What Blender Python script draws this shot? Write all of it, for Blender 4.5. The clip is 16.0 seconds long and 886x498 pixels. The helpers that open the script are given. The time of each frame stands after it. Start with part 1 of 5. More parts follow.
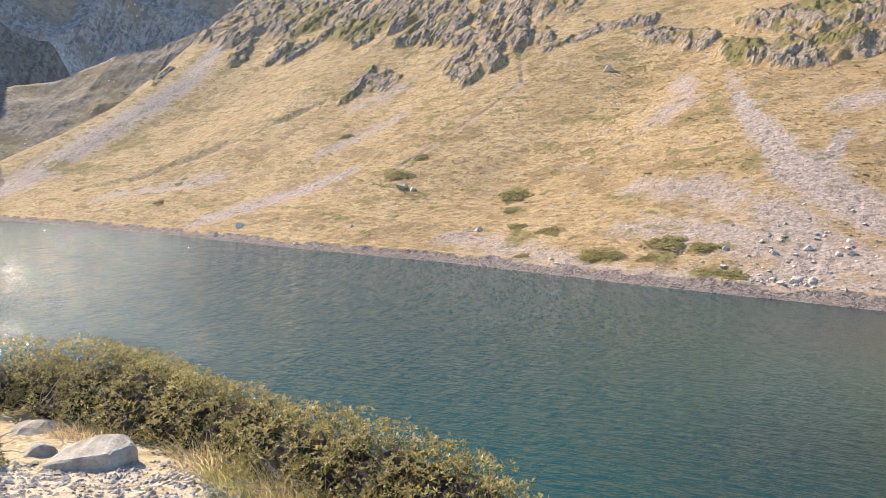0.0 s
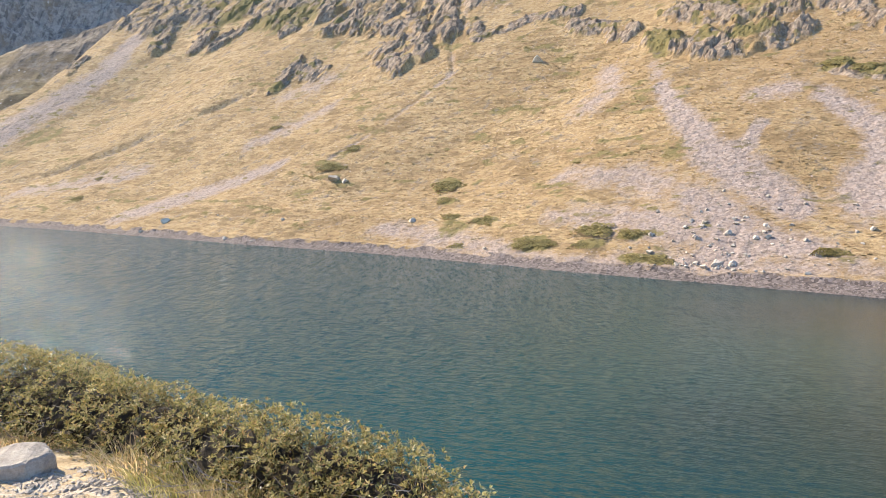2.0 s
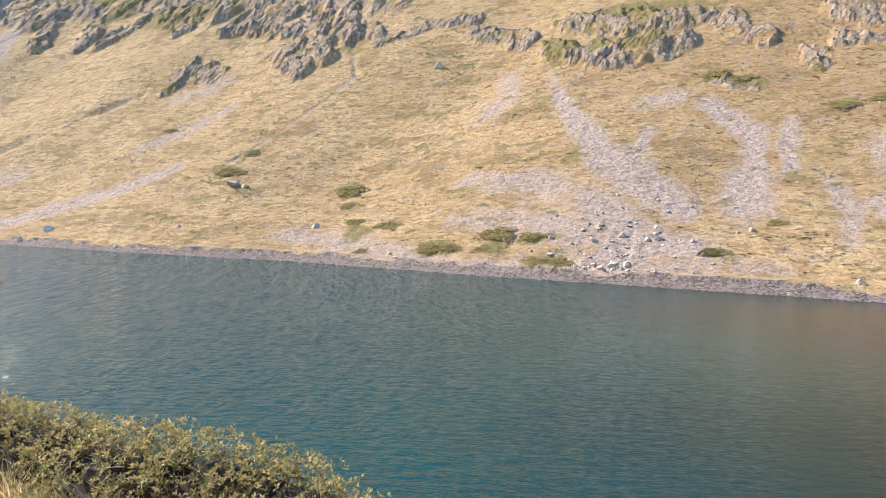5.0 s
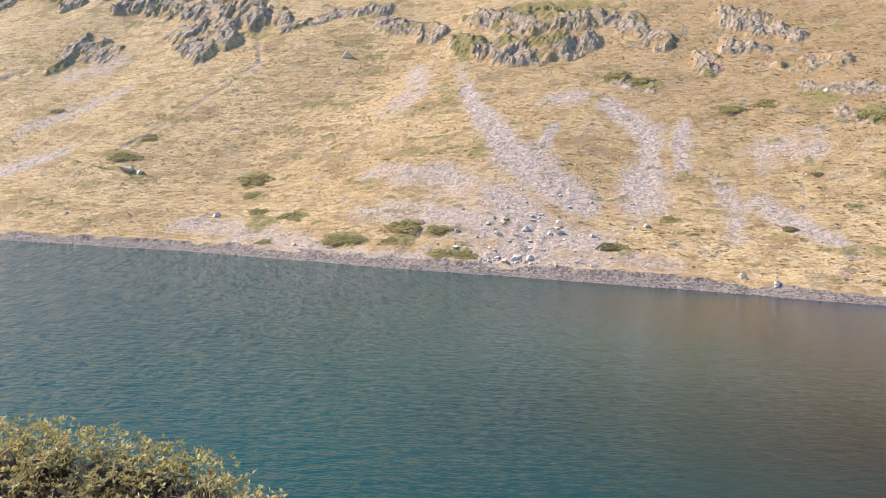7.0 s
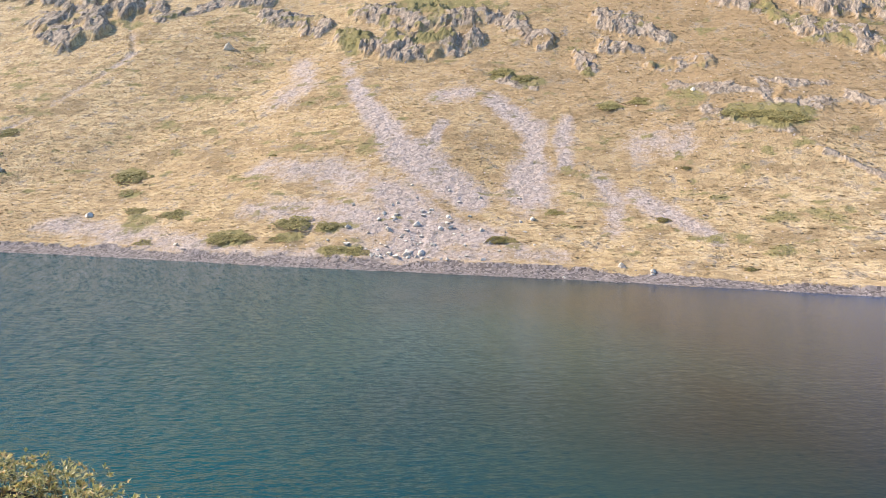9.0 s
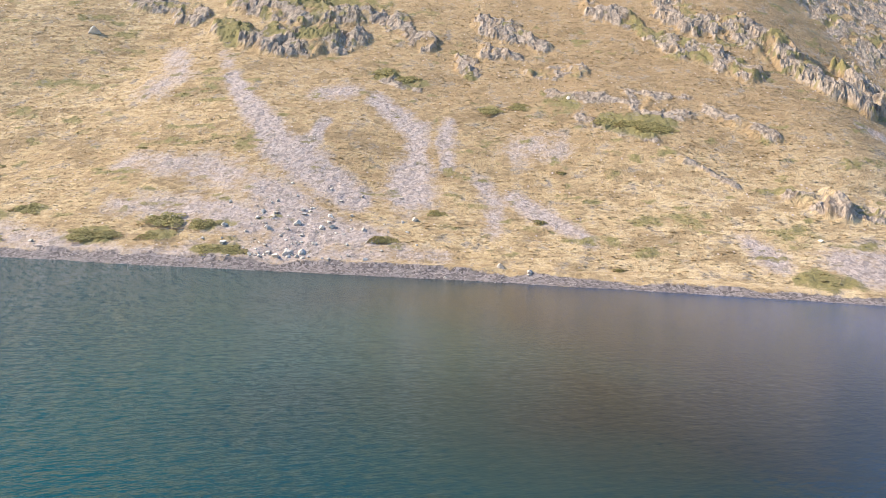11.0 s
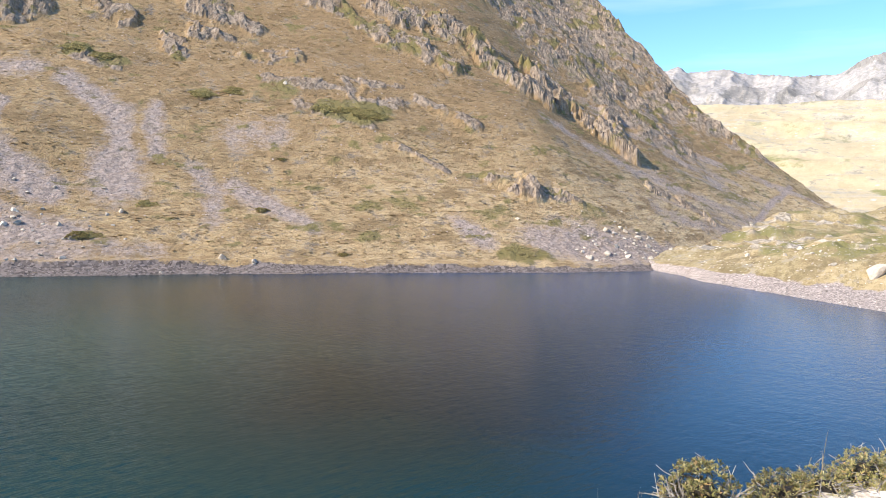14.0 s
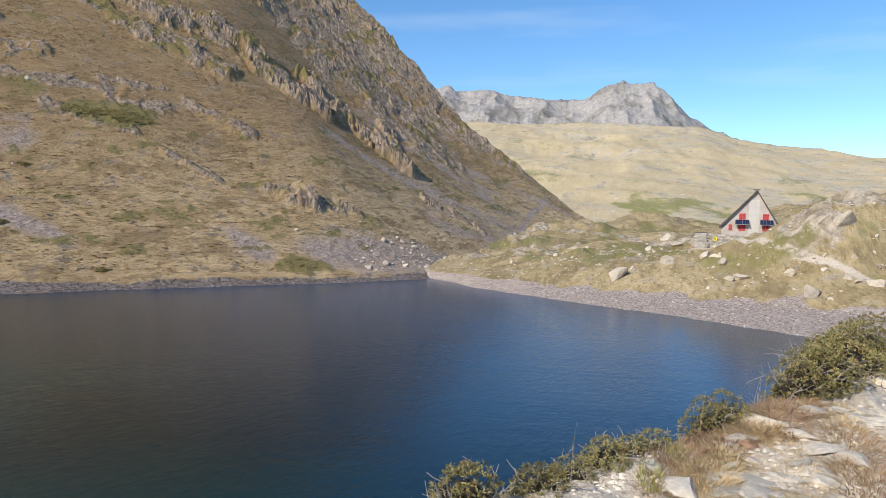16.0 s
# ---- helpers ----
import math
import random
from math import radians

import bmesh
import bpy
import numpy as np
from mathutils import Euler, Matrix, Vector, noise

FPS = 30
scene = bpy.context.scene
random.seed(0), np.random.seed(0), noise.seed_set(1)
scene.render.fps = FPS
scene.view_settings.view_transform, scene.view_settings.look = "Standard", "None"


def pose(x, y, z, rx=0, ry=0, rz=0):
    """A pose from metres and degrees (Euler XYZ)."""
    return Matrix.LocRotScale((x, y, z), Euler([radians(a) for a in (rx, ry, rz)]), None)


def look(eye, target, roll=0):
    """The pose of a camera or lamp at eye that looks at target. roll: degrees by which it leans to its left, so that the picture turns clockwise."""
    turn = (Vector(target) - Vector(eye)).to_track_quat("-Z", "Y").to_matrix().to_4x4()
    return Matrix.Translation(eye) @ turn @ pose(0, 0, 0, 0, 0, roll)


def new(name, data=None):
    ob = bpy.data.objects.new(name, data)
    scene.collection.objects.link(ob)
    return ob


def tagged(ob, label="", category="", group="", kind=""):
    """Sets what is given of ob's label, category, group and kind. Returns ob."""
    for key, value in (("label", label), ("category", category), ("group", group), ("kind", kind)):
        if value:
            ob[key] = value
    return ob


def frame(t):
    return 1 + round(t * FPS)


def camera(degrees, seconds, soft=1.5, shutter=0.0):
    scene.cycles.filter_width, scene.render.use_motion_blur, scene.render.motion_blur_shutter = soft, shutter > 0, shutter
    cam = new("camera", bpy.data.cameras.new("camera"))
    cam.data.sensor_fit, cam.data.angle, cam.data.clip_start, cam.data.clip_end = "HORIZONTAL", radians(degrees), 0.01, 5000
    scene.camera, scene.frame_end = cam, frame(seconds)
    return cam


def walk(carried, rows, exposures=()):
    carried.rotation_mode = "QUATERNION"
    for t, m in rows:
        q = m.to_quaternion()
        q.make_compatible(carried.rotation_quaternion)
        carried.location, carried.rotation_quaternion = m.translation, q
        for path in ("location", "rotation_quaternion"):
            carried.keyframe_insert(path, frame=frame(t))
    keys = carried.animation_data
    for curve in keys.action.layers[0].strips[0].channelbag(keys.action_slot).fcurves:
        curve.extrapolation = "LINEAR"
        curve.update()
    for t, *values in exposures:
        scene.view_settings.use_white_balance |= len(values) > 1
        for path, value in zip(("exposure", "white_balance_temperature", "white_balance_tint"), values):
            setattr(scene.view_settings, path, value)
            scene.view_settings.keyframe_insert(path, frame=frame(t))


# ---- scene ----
# ---- camera: a phone held at arm's length by someone who turns on the spot ----
cam = camera(64.4, 16.0, soft=0.6)
PATH = [
    (0.0, 0.000, 0.420, -0.000, -0.00, -3.49, 2.30),
    (0.5, 0.010, 0.410, -0.003, -1.44, -3.57, 2.15),
    (1.0, 0.019, 0.412, -0.001, -2.93, -3.64, 2.08),
    (1.5, 0.029, 0.411, 0.003, -4.39, -3.91, 1.39),
    (2.0, 0.037, 0.419, 0.003, -5.38, -4.05, 1.43),
    (2.5, 0.045, 0.421, 0.006, -6.41, -4.12, 1.31),
    (3.0, 0.053, 0.418, 0.005, -7.55, -3.98, 1.19),
    (3.5, 0.059, 0.407, 0.013, -8.85, -3.76, 0.87),
    (4.0, 0.070, 0.416, 0.004, -10.14, -3.57, 0.65),
    (6.5, 0.124, 0.397, 0.024, -18.65, -3.78, 2.22),
    (7.0, 0.139, 0.385, 0.023, -20.71, -3.90, 2.25),
    (7.5, 0.147, 0.374, 0.022, -22.66, -3.77, 2.43),
    (8.0, 0.165, 0.377, 0.022, -24.93, -3.68, 2.21),
    (8.5, 0.171, 0.369, 0.008, -27.88, -4.01, 1.89),
    (9.0, 0.178, 0.365, 0.003, -29.54, -3.95, 1.57),
    (9.5, 0.195, 0.348, -0.002, -32.86, -3.59, 1.98),
    (12.0, 0.267, 0.284, -0.006, -43.44, -3.94, 2.55),
    (12.5, 0.286, 0.262, -0.007, -46.87, -3.90, 2.25),
    (13.0, 0.304, 0.239, -0.008, -50.43, -3.79, 1.84),
    (13.5, 0.330, 0.201, -0.009, -55.98, -4.42, 1.85),
    (14.0, 0.350, 0.210, 0.001, -61.22, -3.90, 1.36),
    (14.5, 0.365, 0.197, 0.005, -65.80, -3.67, 1.37),
    (15.0, 0.392, 0.200, 0.003, -70.62, -3.98, 0.80),
    (15.5, 0.410, 0.190, 0.008, -74.94, -3.78, 1.39),
    (16.0, 0.426, 0.177, 0.018, -79.02, -2.61, 1.43),
]
walk(cam, [(t, pose(x, y, 12.0 + z, 90 + pitch, 0, yaw) @ pose(0, 0, 0, 0, 0, roll)) for t, x, y, z, yaw, pitch, roll in PATH],
     [(0.0, 1.02, 7000, 10), (4.0, 1.1, 6850, 10), (9.5, 1.13, 6400, 9), (13.0, 1.04, 6300, 8), (14.5, 0.54, 6300, 8), (16.0, 0.02, 6250, 6)])

# ---- sky and sun ----
SUN_AZIMUTH, SUN_HEIGHT = -51.0, 37.0        # degrees, clockwise from +y, and over the horizon
world = bpy.data.worlds.new("mountain_sky")
scene.world = world
world.use_nodes = True
sky_nodes = world.node_tree.nodes
sky = sky_nodes.new("ShaderNodeTexSky")
sky.sky_type, sky.sun_disc = "NISHITA", False
sky.sun_elevation, sky.sun_rotation = radians(SUN_HEIGHT), radians(SUN_AZIMUTH)
sky.altitude, sky.air_density, sky.dust_density, sky.ozone_density = 2200, 1.0, 1.2, 1.5
# thin high cloud
sky_place = sky_nodes.new("ShaderNodeTexCoord")
sky_map = sky_nodes.new("ShaderNodeMapping")
sky_map.inputs["Scale"].default_value = (1.2, 1.2, 9.0)
sky_noise = sky_nodes.new("ShaderNodeTexNoise")
sky_noise.inputs["Scale"].default_value, sky_noise.inputs["Detail"].default_value = 2.2, 5
sky_ramp = sky_nodes.new("ShaderNodeMapRange")
sky_ramp.inputs["From Min"].default_value, sky_ramp.inputs["From Max"].default_value = 0.52, 0.85
sky_ramp.inputs["To Max"].default_value = 0.3
sky_mix = sky_nodes.new("ShaderNodeMix")
sky_mix.data_type = "RGBA"
sky_mix.inputs[7].default_value = (6.5, 7.0, 7.4, 1)
wl = world.node_tree.links
wl.new(sky_place.outputs["Generated"], sky_map.inputs["Vector"])
wl.new(sky_map.outputs["Vector"], sky_noise.inputs["Vector"])
wl.new(sky_noise.outputs["Fac"], sky_ramp.inputs["Value"])
wl.new(sky_ramp.outputs["Result"], sky_mix.inputs["Factor"])
sky_tone = sky_nodes.new("ShaderNodeHueSaturation")
sky_tone.inputs["Saturation"].default_value, sky_tone.inputs["Value"].default_value = 1.2, 1.45
wl.new(sky.outputs["Color"], sky_tone.inputs["Color"])
wl.new(sky_tone.outputs["Color"], sky_mix.inputs[6])
wl.new(sky_mix.outputs[2], sky_nodes["Background"].inputs["Color"])
sky_nodes["Background"].inputs["Strength"].default_value = 0.13
sun = new("sun", bpy.data.lights.new("sun", "SUN"))
sun.data.energy, sun.data.angle, sun.data.color = 5.0, radians(0.53), (1.0, 0.89, 0.73)
sa, sh = radians(SUN_AZIMUTH), radians(SUN_HEIGHT)
sun.matrix_world = look((0, 0, 60), (-math.sin(sa) * math.cos(sh), -math.cos(sa) * math.cos(sh), 60 - math.sin(sh)))

# ---- materials ----
def principled(name):
    """A node material: its nodes, links and shader."""
    m = bpy.data.materials.new(name)
    m.use_nodes = True
    return m, m.node_tree.nodes, m.node_tree.links, m.node_tree.nodes["Principled BSDF"]


def noise_node(nodes, links, scale, detail=4, rough=0.55, vector=None):
    n = nodes.new("ShaderNodeTexNoise")
    n.inputs["Scale"].default_value, n.inputs["Detail"].default_value, n.inputs["Roughness"].default_value = scale, detail, rough
    if vector:
        links.new(vector, n.inputs["Vector"])
    return n.outputs["Fac"]


def ramp(nodes, links, value, low, high, to_low=0.0, to_high=1.0):
    n = nodes.new("ShaderNodeMapRange")
    for key, v in (("From Min", low), ("From Max", high), ("To Min", to_low), ("To Max", to_high)):
        n.inputs[key].default_value = v
    links.new(value, n.inputs["Value"])
    return n.outputs["Result"]


def maths(nodes, links, op, a, b):
    n = nodes.new("ShaderNodeMath")
    n.operation = op
    for k, v in enumerate((a, b)):
        if isinstance(v, (int, float)):
            n.inputs[k].default_value = v
        else:
            links.new(v, n.inputs[k])
    return n.outputs[0]


def blend(nodes, links, fac, a, b, kind="MIX"):
    n = nodes.new("ShaderNodeMix")
    n.data_type, n.blend_type = "RGBA", kind
    for k, v in ((0, fac), (6, a), (7, b)):
        if isinstance(v, tuple):
            n.inputs[k].default_value = (*v, 1)
        elif isinstance(v, (int, float)):
            n.inputs[k].default_value = v
        else:
            links.new(v, n.inputs[k])
    return n.outputs[2]


def relief(nodes, links, shader, height, strength, distance):
    n = nodes.new("ShaderNodeBump")
    n.inputs["Strength"].default_value, n.inputs["Distance"].default_value = strength, distance
    links.new(height, n.inputs["Height"])
    links.new(n.outputs["Normal"], shader.inputs["Normal"])


def place(nodes, links, scale=(1, 1, 1), turn=0.0, kind="Object"):
    c, m = nodes.new("ShaderNodeTexCoord"), nodes.new("ShaderNodeMapping")
    m.inputs["Scale"].default_value, m.inputs["Rotation"].default_value = scale, (0, 0, radians(turn))
    links.new(c.outputs[kind], m.inputs["Vector"])
    return m.outputs["Vector"]


def plain(name, dark, light, scale, rough=0.8, bump=0.3, depth=0.02, stretch=(1, 1, 1), vary=0.0, metal=0.0):
    """Two colours mixed by noise at two scales, with fine relief; vary: how far single pieces differ."""
    m, nodes, links, s = principled(name)
    v = place(nodes, links, stretch)
    big, fine = noise_node(nodes, links, scale, 5, vector=v), noise_node(nodes, links, scale * 7, 4, 0.7, v)
    both = maths(nodes, links, "ADD", maths(nodes, links, "MULTIPLY", big, 0.6), maths(nodes, links, "MULTIPLY", fine, 0.4))
    colour = blend(nodes, links, ramp(nodes, links, both, 0.36, 0.64), dark, light)
    if vary:
        info = nodes.new("ShaderNodeObjectInfo")
        island = nodes.new("ShaderNodeNewGeometry")
        r = maths(nodes, links, "FRACT", maths(nodes, links, "ADD", info.outputs["Random"], island.outputs["Random Per Island"]), 0)
        grey = ramp(nodes, links, r, 0, 1, 1 - vary, 1 + vary)
        hsv = nodes.new("ShaderNodeHueSaturation")
        links.new(grey, hsv.inputs["Value"])
        links.new(colour, hsv.inputs["Color"])
        colour = hsv.outputs["Color"]
    links.new(colour, s.inputs["Base Color"])
    s.inputs["Roughness"].default_value, s.inputs["Metallic"].default_value = rough, metal
    relief(nodes, links, s, fine, bump, depth)
    return m


def land(name, straw, brown, olive, scree, scree_dark, rock, rock_dark, green, size=1.0, detail=True, grain=2.4, steps_show=False, mottle=1.0, pebbles=((0.20, 0.165, 0.15), (0.45, 0.385, 0.35))):
    """Open mountain ground: dry grass, with scree, rock, low green growth and bare trail where the cover says so."""
    m, nodes, links, s = principled(name)
    dark_growth = tuple(0.62 * a + 0.1 * b for a, b in zip(brown, green))
    flat = place(nodes, links, (1, 1, 1), kind="UV")            # metres along and up the slope
    warp = place(nodes, links, (0.65, 1.0, 1), kind="UV")
    bands = place(nodes, links, (0.6, 1.35, 1), kind="UV")
    cover = nodes.new("ShaderNodeAttribute")
    cover.attribute_name = "cover"
    rgb = nodes.new("ShaderNodeSeparateColor")
    links.new(cover.outputs["Color"], rgb.inputs["Color"])
    wide = noise_node(nodes, links, 0.045 / size, 5, 0.6, flat)
    mid = noise_node(nodes, links, 0.22 / size, 5, 0.65, flat)
    tuft = noise_node(nodes, links, 0.9 / size, 5, 0.7, bands)
    speck = noise_node(nodes, links, 3.2 / size, 3, 0.7, flat)
    grass = blend(nodes, links, ramp(nodes, links, wide, 0.40, 0.62), straw, olive)
    grass = blend(nodes, links, ramp(nodes, links, mid, 0.47, 0.68), grass, brown)
    grass = blend(nodes, links, ramp(nodes, links, tuft, 0.44, 0.70, 0, 0.75), grass, brown)
    grass = blend(nodes, links, ramp(nodes, links, speck, 0.40, 0.75, 0, 0.5), grass, straw)
    clump = noise_node(nodes, links, 1.1 / size, 6, 0.8, warp)
    grass = blend(nodes, links, ramp(nodes, links, clump, 0.53, 0.60, 0, 0.85 * mottle), grass, brown)
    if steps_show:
        far_end = nodes.new("ShaderNodeSeparateXYZ")          # browner towards the valley; the brown also darkens the upper slope against overexposure
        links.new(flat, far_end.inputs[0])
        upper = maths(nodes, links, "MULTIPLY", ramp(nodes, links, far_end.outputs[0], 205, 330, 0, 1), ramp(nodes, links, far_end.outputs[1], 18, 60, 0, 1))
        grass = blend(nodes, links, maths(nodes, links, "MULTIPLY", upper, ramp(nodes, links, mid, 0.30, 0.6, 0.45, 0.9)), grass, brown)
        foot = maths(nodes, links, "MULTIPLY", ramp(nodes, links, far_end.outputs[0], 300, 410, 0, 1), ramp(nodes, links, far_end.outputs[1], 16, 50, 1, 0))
        grass = blend(nodes, links, maths(nodes, links, "MULTIPLY", foot, ramp(nodes, links, mid, 0.36, 0.62, 0.85, 0.3)), grass, (0.64, 0.49, 0.30))          # short pale turf, paled further in place of sun on the foot
        rows = noise_node(nodes, links, 1.0, 4, 0.62, place(nodes, links, (0.13, 0.55, 1), kind="UV"))          # trodden steps along the slope, brown standing in for their shading
        grass = blend(nodes, links, ramp(nodes, links, rows, 0.50, 0.60, 0, 0.5), grass, brown)
    tussock = noise_node(nodes, links, 0.5 / size, 6, 0.72, bands)
    grass = blend(nodes, links, ramp(nodes, links, tussock, 0.545, 0.59, 0, 0.7 * mottle), grass, dark_growth)
    patch = noise_node(nodes, links, 0.11 / size, 6, 0.7, warp)
    grass = blend(nodes, links, ramp(nodes, links, patch, 0.54, 0.59, 0, 0.62 * mottle), grass, dark_growth)
    loose = nodes.new("ShaderNodeTexVoronoi")           # single small stones in the turf
    loose.inputs["Scale"].default_value = 0.62 / size
    links.new(flat, loose.inputs["Vector"])
    small = maths(nodes, links, "MULTIPLY", ramp(nodes, links, loose.outputs["Distance"], 0.11, 0.16, 1, 0), ramp(nodes, links, mid, 0.46, 0.56))
    grass = blend(nodes, links, small, grass, scree)
    wave = nodes.new("ShaderNodeTexWave")              # small steps that run along the slope
    wave.wave_type, wave.bands_direction = "BANDS", "Y"
    for key, v in (("Scale", 0.30 / size), ("Distortion", 16.0), ("Detail", 4.0), ("Detail Scale", 1.3), ("Detail Roughness", 0.65)):
        wave.inputs[key].default_value = v
    links.new(warp, wave.inputs["Vector"])
    grass = blend(nodes, links, ramp(nodes, links, wave.outputs["Fac"], 0.45, 0.95, 0, 0.24 if steps_show else 0.0), grass, brown)
    cell = nodes.new("ShaderNodeTexVoronoi")
    cell.inputs["Scale"].default_value = grain / size
    links.new(flat, cell.inputs["Vector"])
    cell_grey = nodes.new("ShaderNodeSeparateColor")
    links.new(cell.outputs["Color"], cell_grey.inputs["Color"])
    stones = blend(nodes, links, cell_grey.outputs[0], scree_dark, scree)
    solid = place(nodes, links, (1, 1, 0.55))
    crack = noise_node(nodes, links, 0.8 / size, 7, 0.75, solid)
    stone = blend(nodes, links, ramp(nodes, links, crack, 0.40, 0.60), rock_dark, rock)
    shard = nodes.new("ShaderNodeTexVoronoi")            # single faces of the rock, paler or darker
    shard.inputs["Scale"].default_value = 0.9 / size
    links.new(place(nodes, links, (1.5, 0.55, 1), kind="UV"), shard.inputs["Vector"])
    shard_grey = nodes.new("ShaderNodeSeparateColor")
    links.new(shard.outputs["Color"], shard_grey.inputs["Color"])
    stone = blend(nodes, links, ramp(nodes, links, shard_grey.outputs[0], 0.2, 1.0, 0, 0.55), stone, rock)
    stone = blend(nodes, links, ramp(nodes, links, shard_grey.outputs[1], 0.7, 0.95, 0, 0.6), stone, rock_dark)
    stone = blend(nodes, links, ramp(nodes, links, mid, 0.53, 0.64, 0, 0.5), stone, brown)
    ragged = maths(nodes, links, "ADD", ramp(nodes, links, mid, 0.32, 0.68, 0.1, 0.6), ramp(nodes, links, clump, 0.35, 0.65, 0.1, 0.4))

    def edge(value, soft=0.25):
        """A cover's strength, broken up at its edges."""
        return ramp(nodes, links, maths(nodes, links, "SUBTRACT", maths(nodes, links, "MULTIPLY", value, 1.3), maths(nodes, links, "MULTIPLY", ragged, 2.0)), -0.68 - soft, -0.68 + soft)
    colour = blend(nodes, links, edge(rgb.outputs[0], 0.4), grass, stones)
    colour = blend(nodes, links, edge(rgb.outputs[1], 0.25), colour, stone)
    colour = blend(nodes, links, edge(rgb.outputs[2]), colour, green)
    shore = blend(nodes, links, cell_grey.outputs[1], *pebbles)
    colour = blend(nodes, links, edge(cover.outputs["Alpha"]), colour, shore)
    links.new(colour, s.inputs["Base Color"])
    s.inputs["Roughness"].default_value = 0.92
    s.inputs["Specular IOR Level"].default_value = 0.15
    height = maths(nodes, links, "SUBTRACT", maths(nodes, links, "ADD", tuft, maths(nodes, links, "MULTIPLY", speck, 0.5)), maths(nodes, links, "MULTIPLY", wave.outputs["Fac"], 0.2 if steps_show else 0.0))
    height = maths(nodes, links, "ADD", height, maths(nodes, links, "MULTIPLY", clump, 0.7))
    height = maths(nodes, links, "ADD", height, maths(nodes, links, "MULTIPLY", crack, maths(nodes, links, "MULTIPLY", rgb.outputs[1], 2.0)))
    relief(nodes, links, s, height, 0.9 if detail else 0.4, 0.36 * size)
    return m


STRAW, BROWN, OLIVE = (0.52, 0.378, 0.205), (0.255, 0.168, 0.09), (0.40, 0.28, 0.142)
SCREE, SCREE_DARK = (0.43, 0.34, 0.29), (0.24, 0.187, 0.16)
ROCK, ROCK_DARK, GREEN = (0.40, 0.31, 0.235), (0.14, 0.103, 0.077), (0.19, 0.155, 0.065)
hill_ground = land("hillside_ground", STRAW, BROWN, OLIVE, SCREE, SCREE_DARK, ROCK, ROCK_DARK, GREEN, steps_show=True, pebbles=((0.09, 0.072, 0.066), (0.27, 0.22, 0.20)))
meadow_ground = land("meadow_ground", (0.47, 0.365, 0.21), (0.21, 0.155, 0.085), (0.27, 0.225, 0.115), (0.56, 0.48, 0.40), (0.44, 0.375, 0.31), (0.48, 0.41, 0.33), (0.17, 0.14, 0.11), (0.19, 0.17, 0.07), detail=False, grain=5.0, mottle=0.8, pebbles=((0.19, 0.155, 0.142), (0.45, 0.38, 0.35)))
far_grass = land("distant_grass", (0.60, 0.475, 0.30), (0.47, 0.37, 0.23), (0.52, 0.425, 0.265), (0.62, 0.56, 0.47), SCREE, (0.52, 0.46, 0.38), (0.34, 0.29, 0.22), (0.27, 0.25, 0.10), 6.0, False, mottle=0.35)
far_rock = land("distant_rock", (0.30, 0.27, 0.245), (0.22, 0.20, 0.19), (0.26, 0.24, 0.22), (0.38, 0.355, 0.335), SCREE, (0.42, 0.382, 0.36), (0.27, 0.25, 0.243), (0.2, 0.2, 0.12), 9.0, False)
# dark tones: the spur's shade put into the colour, and the shoulder's brown
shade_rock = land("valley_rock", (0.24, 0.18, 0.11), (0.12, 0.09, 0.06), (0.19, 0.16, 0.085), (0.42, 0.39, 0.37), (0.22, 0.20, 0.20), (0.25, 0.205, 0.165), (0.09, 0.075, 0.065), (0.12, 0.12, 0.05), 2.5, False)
cliff_rock = land("cliff_rock", (0.36, 0.26, 0.18), (0.24, 0.17, 0.12), (0.28, 0.22, 0.15), (0.56, 0.48, 0.41), (0.26, 0.22, 0.19), (0.40, 0.33, 0.28), (0.13, 0.11, 0.10), (0.2, 0.2, 0.12), 4.0, False)
boulder_stone = plain("pale_boulder", (0.34, 0.285, 0.23), (0.66, 0.57, 0.465), 1.4, 0.9, 0.5, 0.06, vary=0.25)
grey_stone = plain("grey_stone", (0.23, 0.185, 0.16), (0.45, 0.375, 0.325), 2.0, 0.9, 0.5, 0.05, vary=0.3)
shore_stone = plain("shore_stone", (0.19, 0.155, 0.142), (0.54, 0.465, 0.425), 2.0, 0.8, 0.4, 0.05, vary=0.45)
dark_shore_stone = plain("dark_shore_stone", (0.10, 0.08, 0.072), (0.33, 0.272, 0.243), 2.0, 0.8, 0.4, 0.05, vary=0.45)


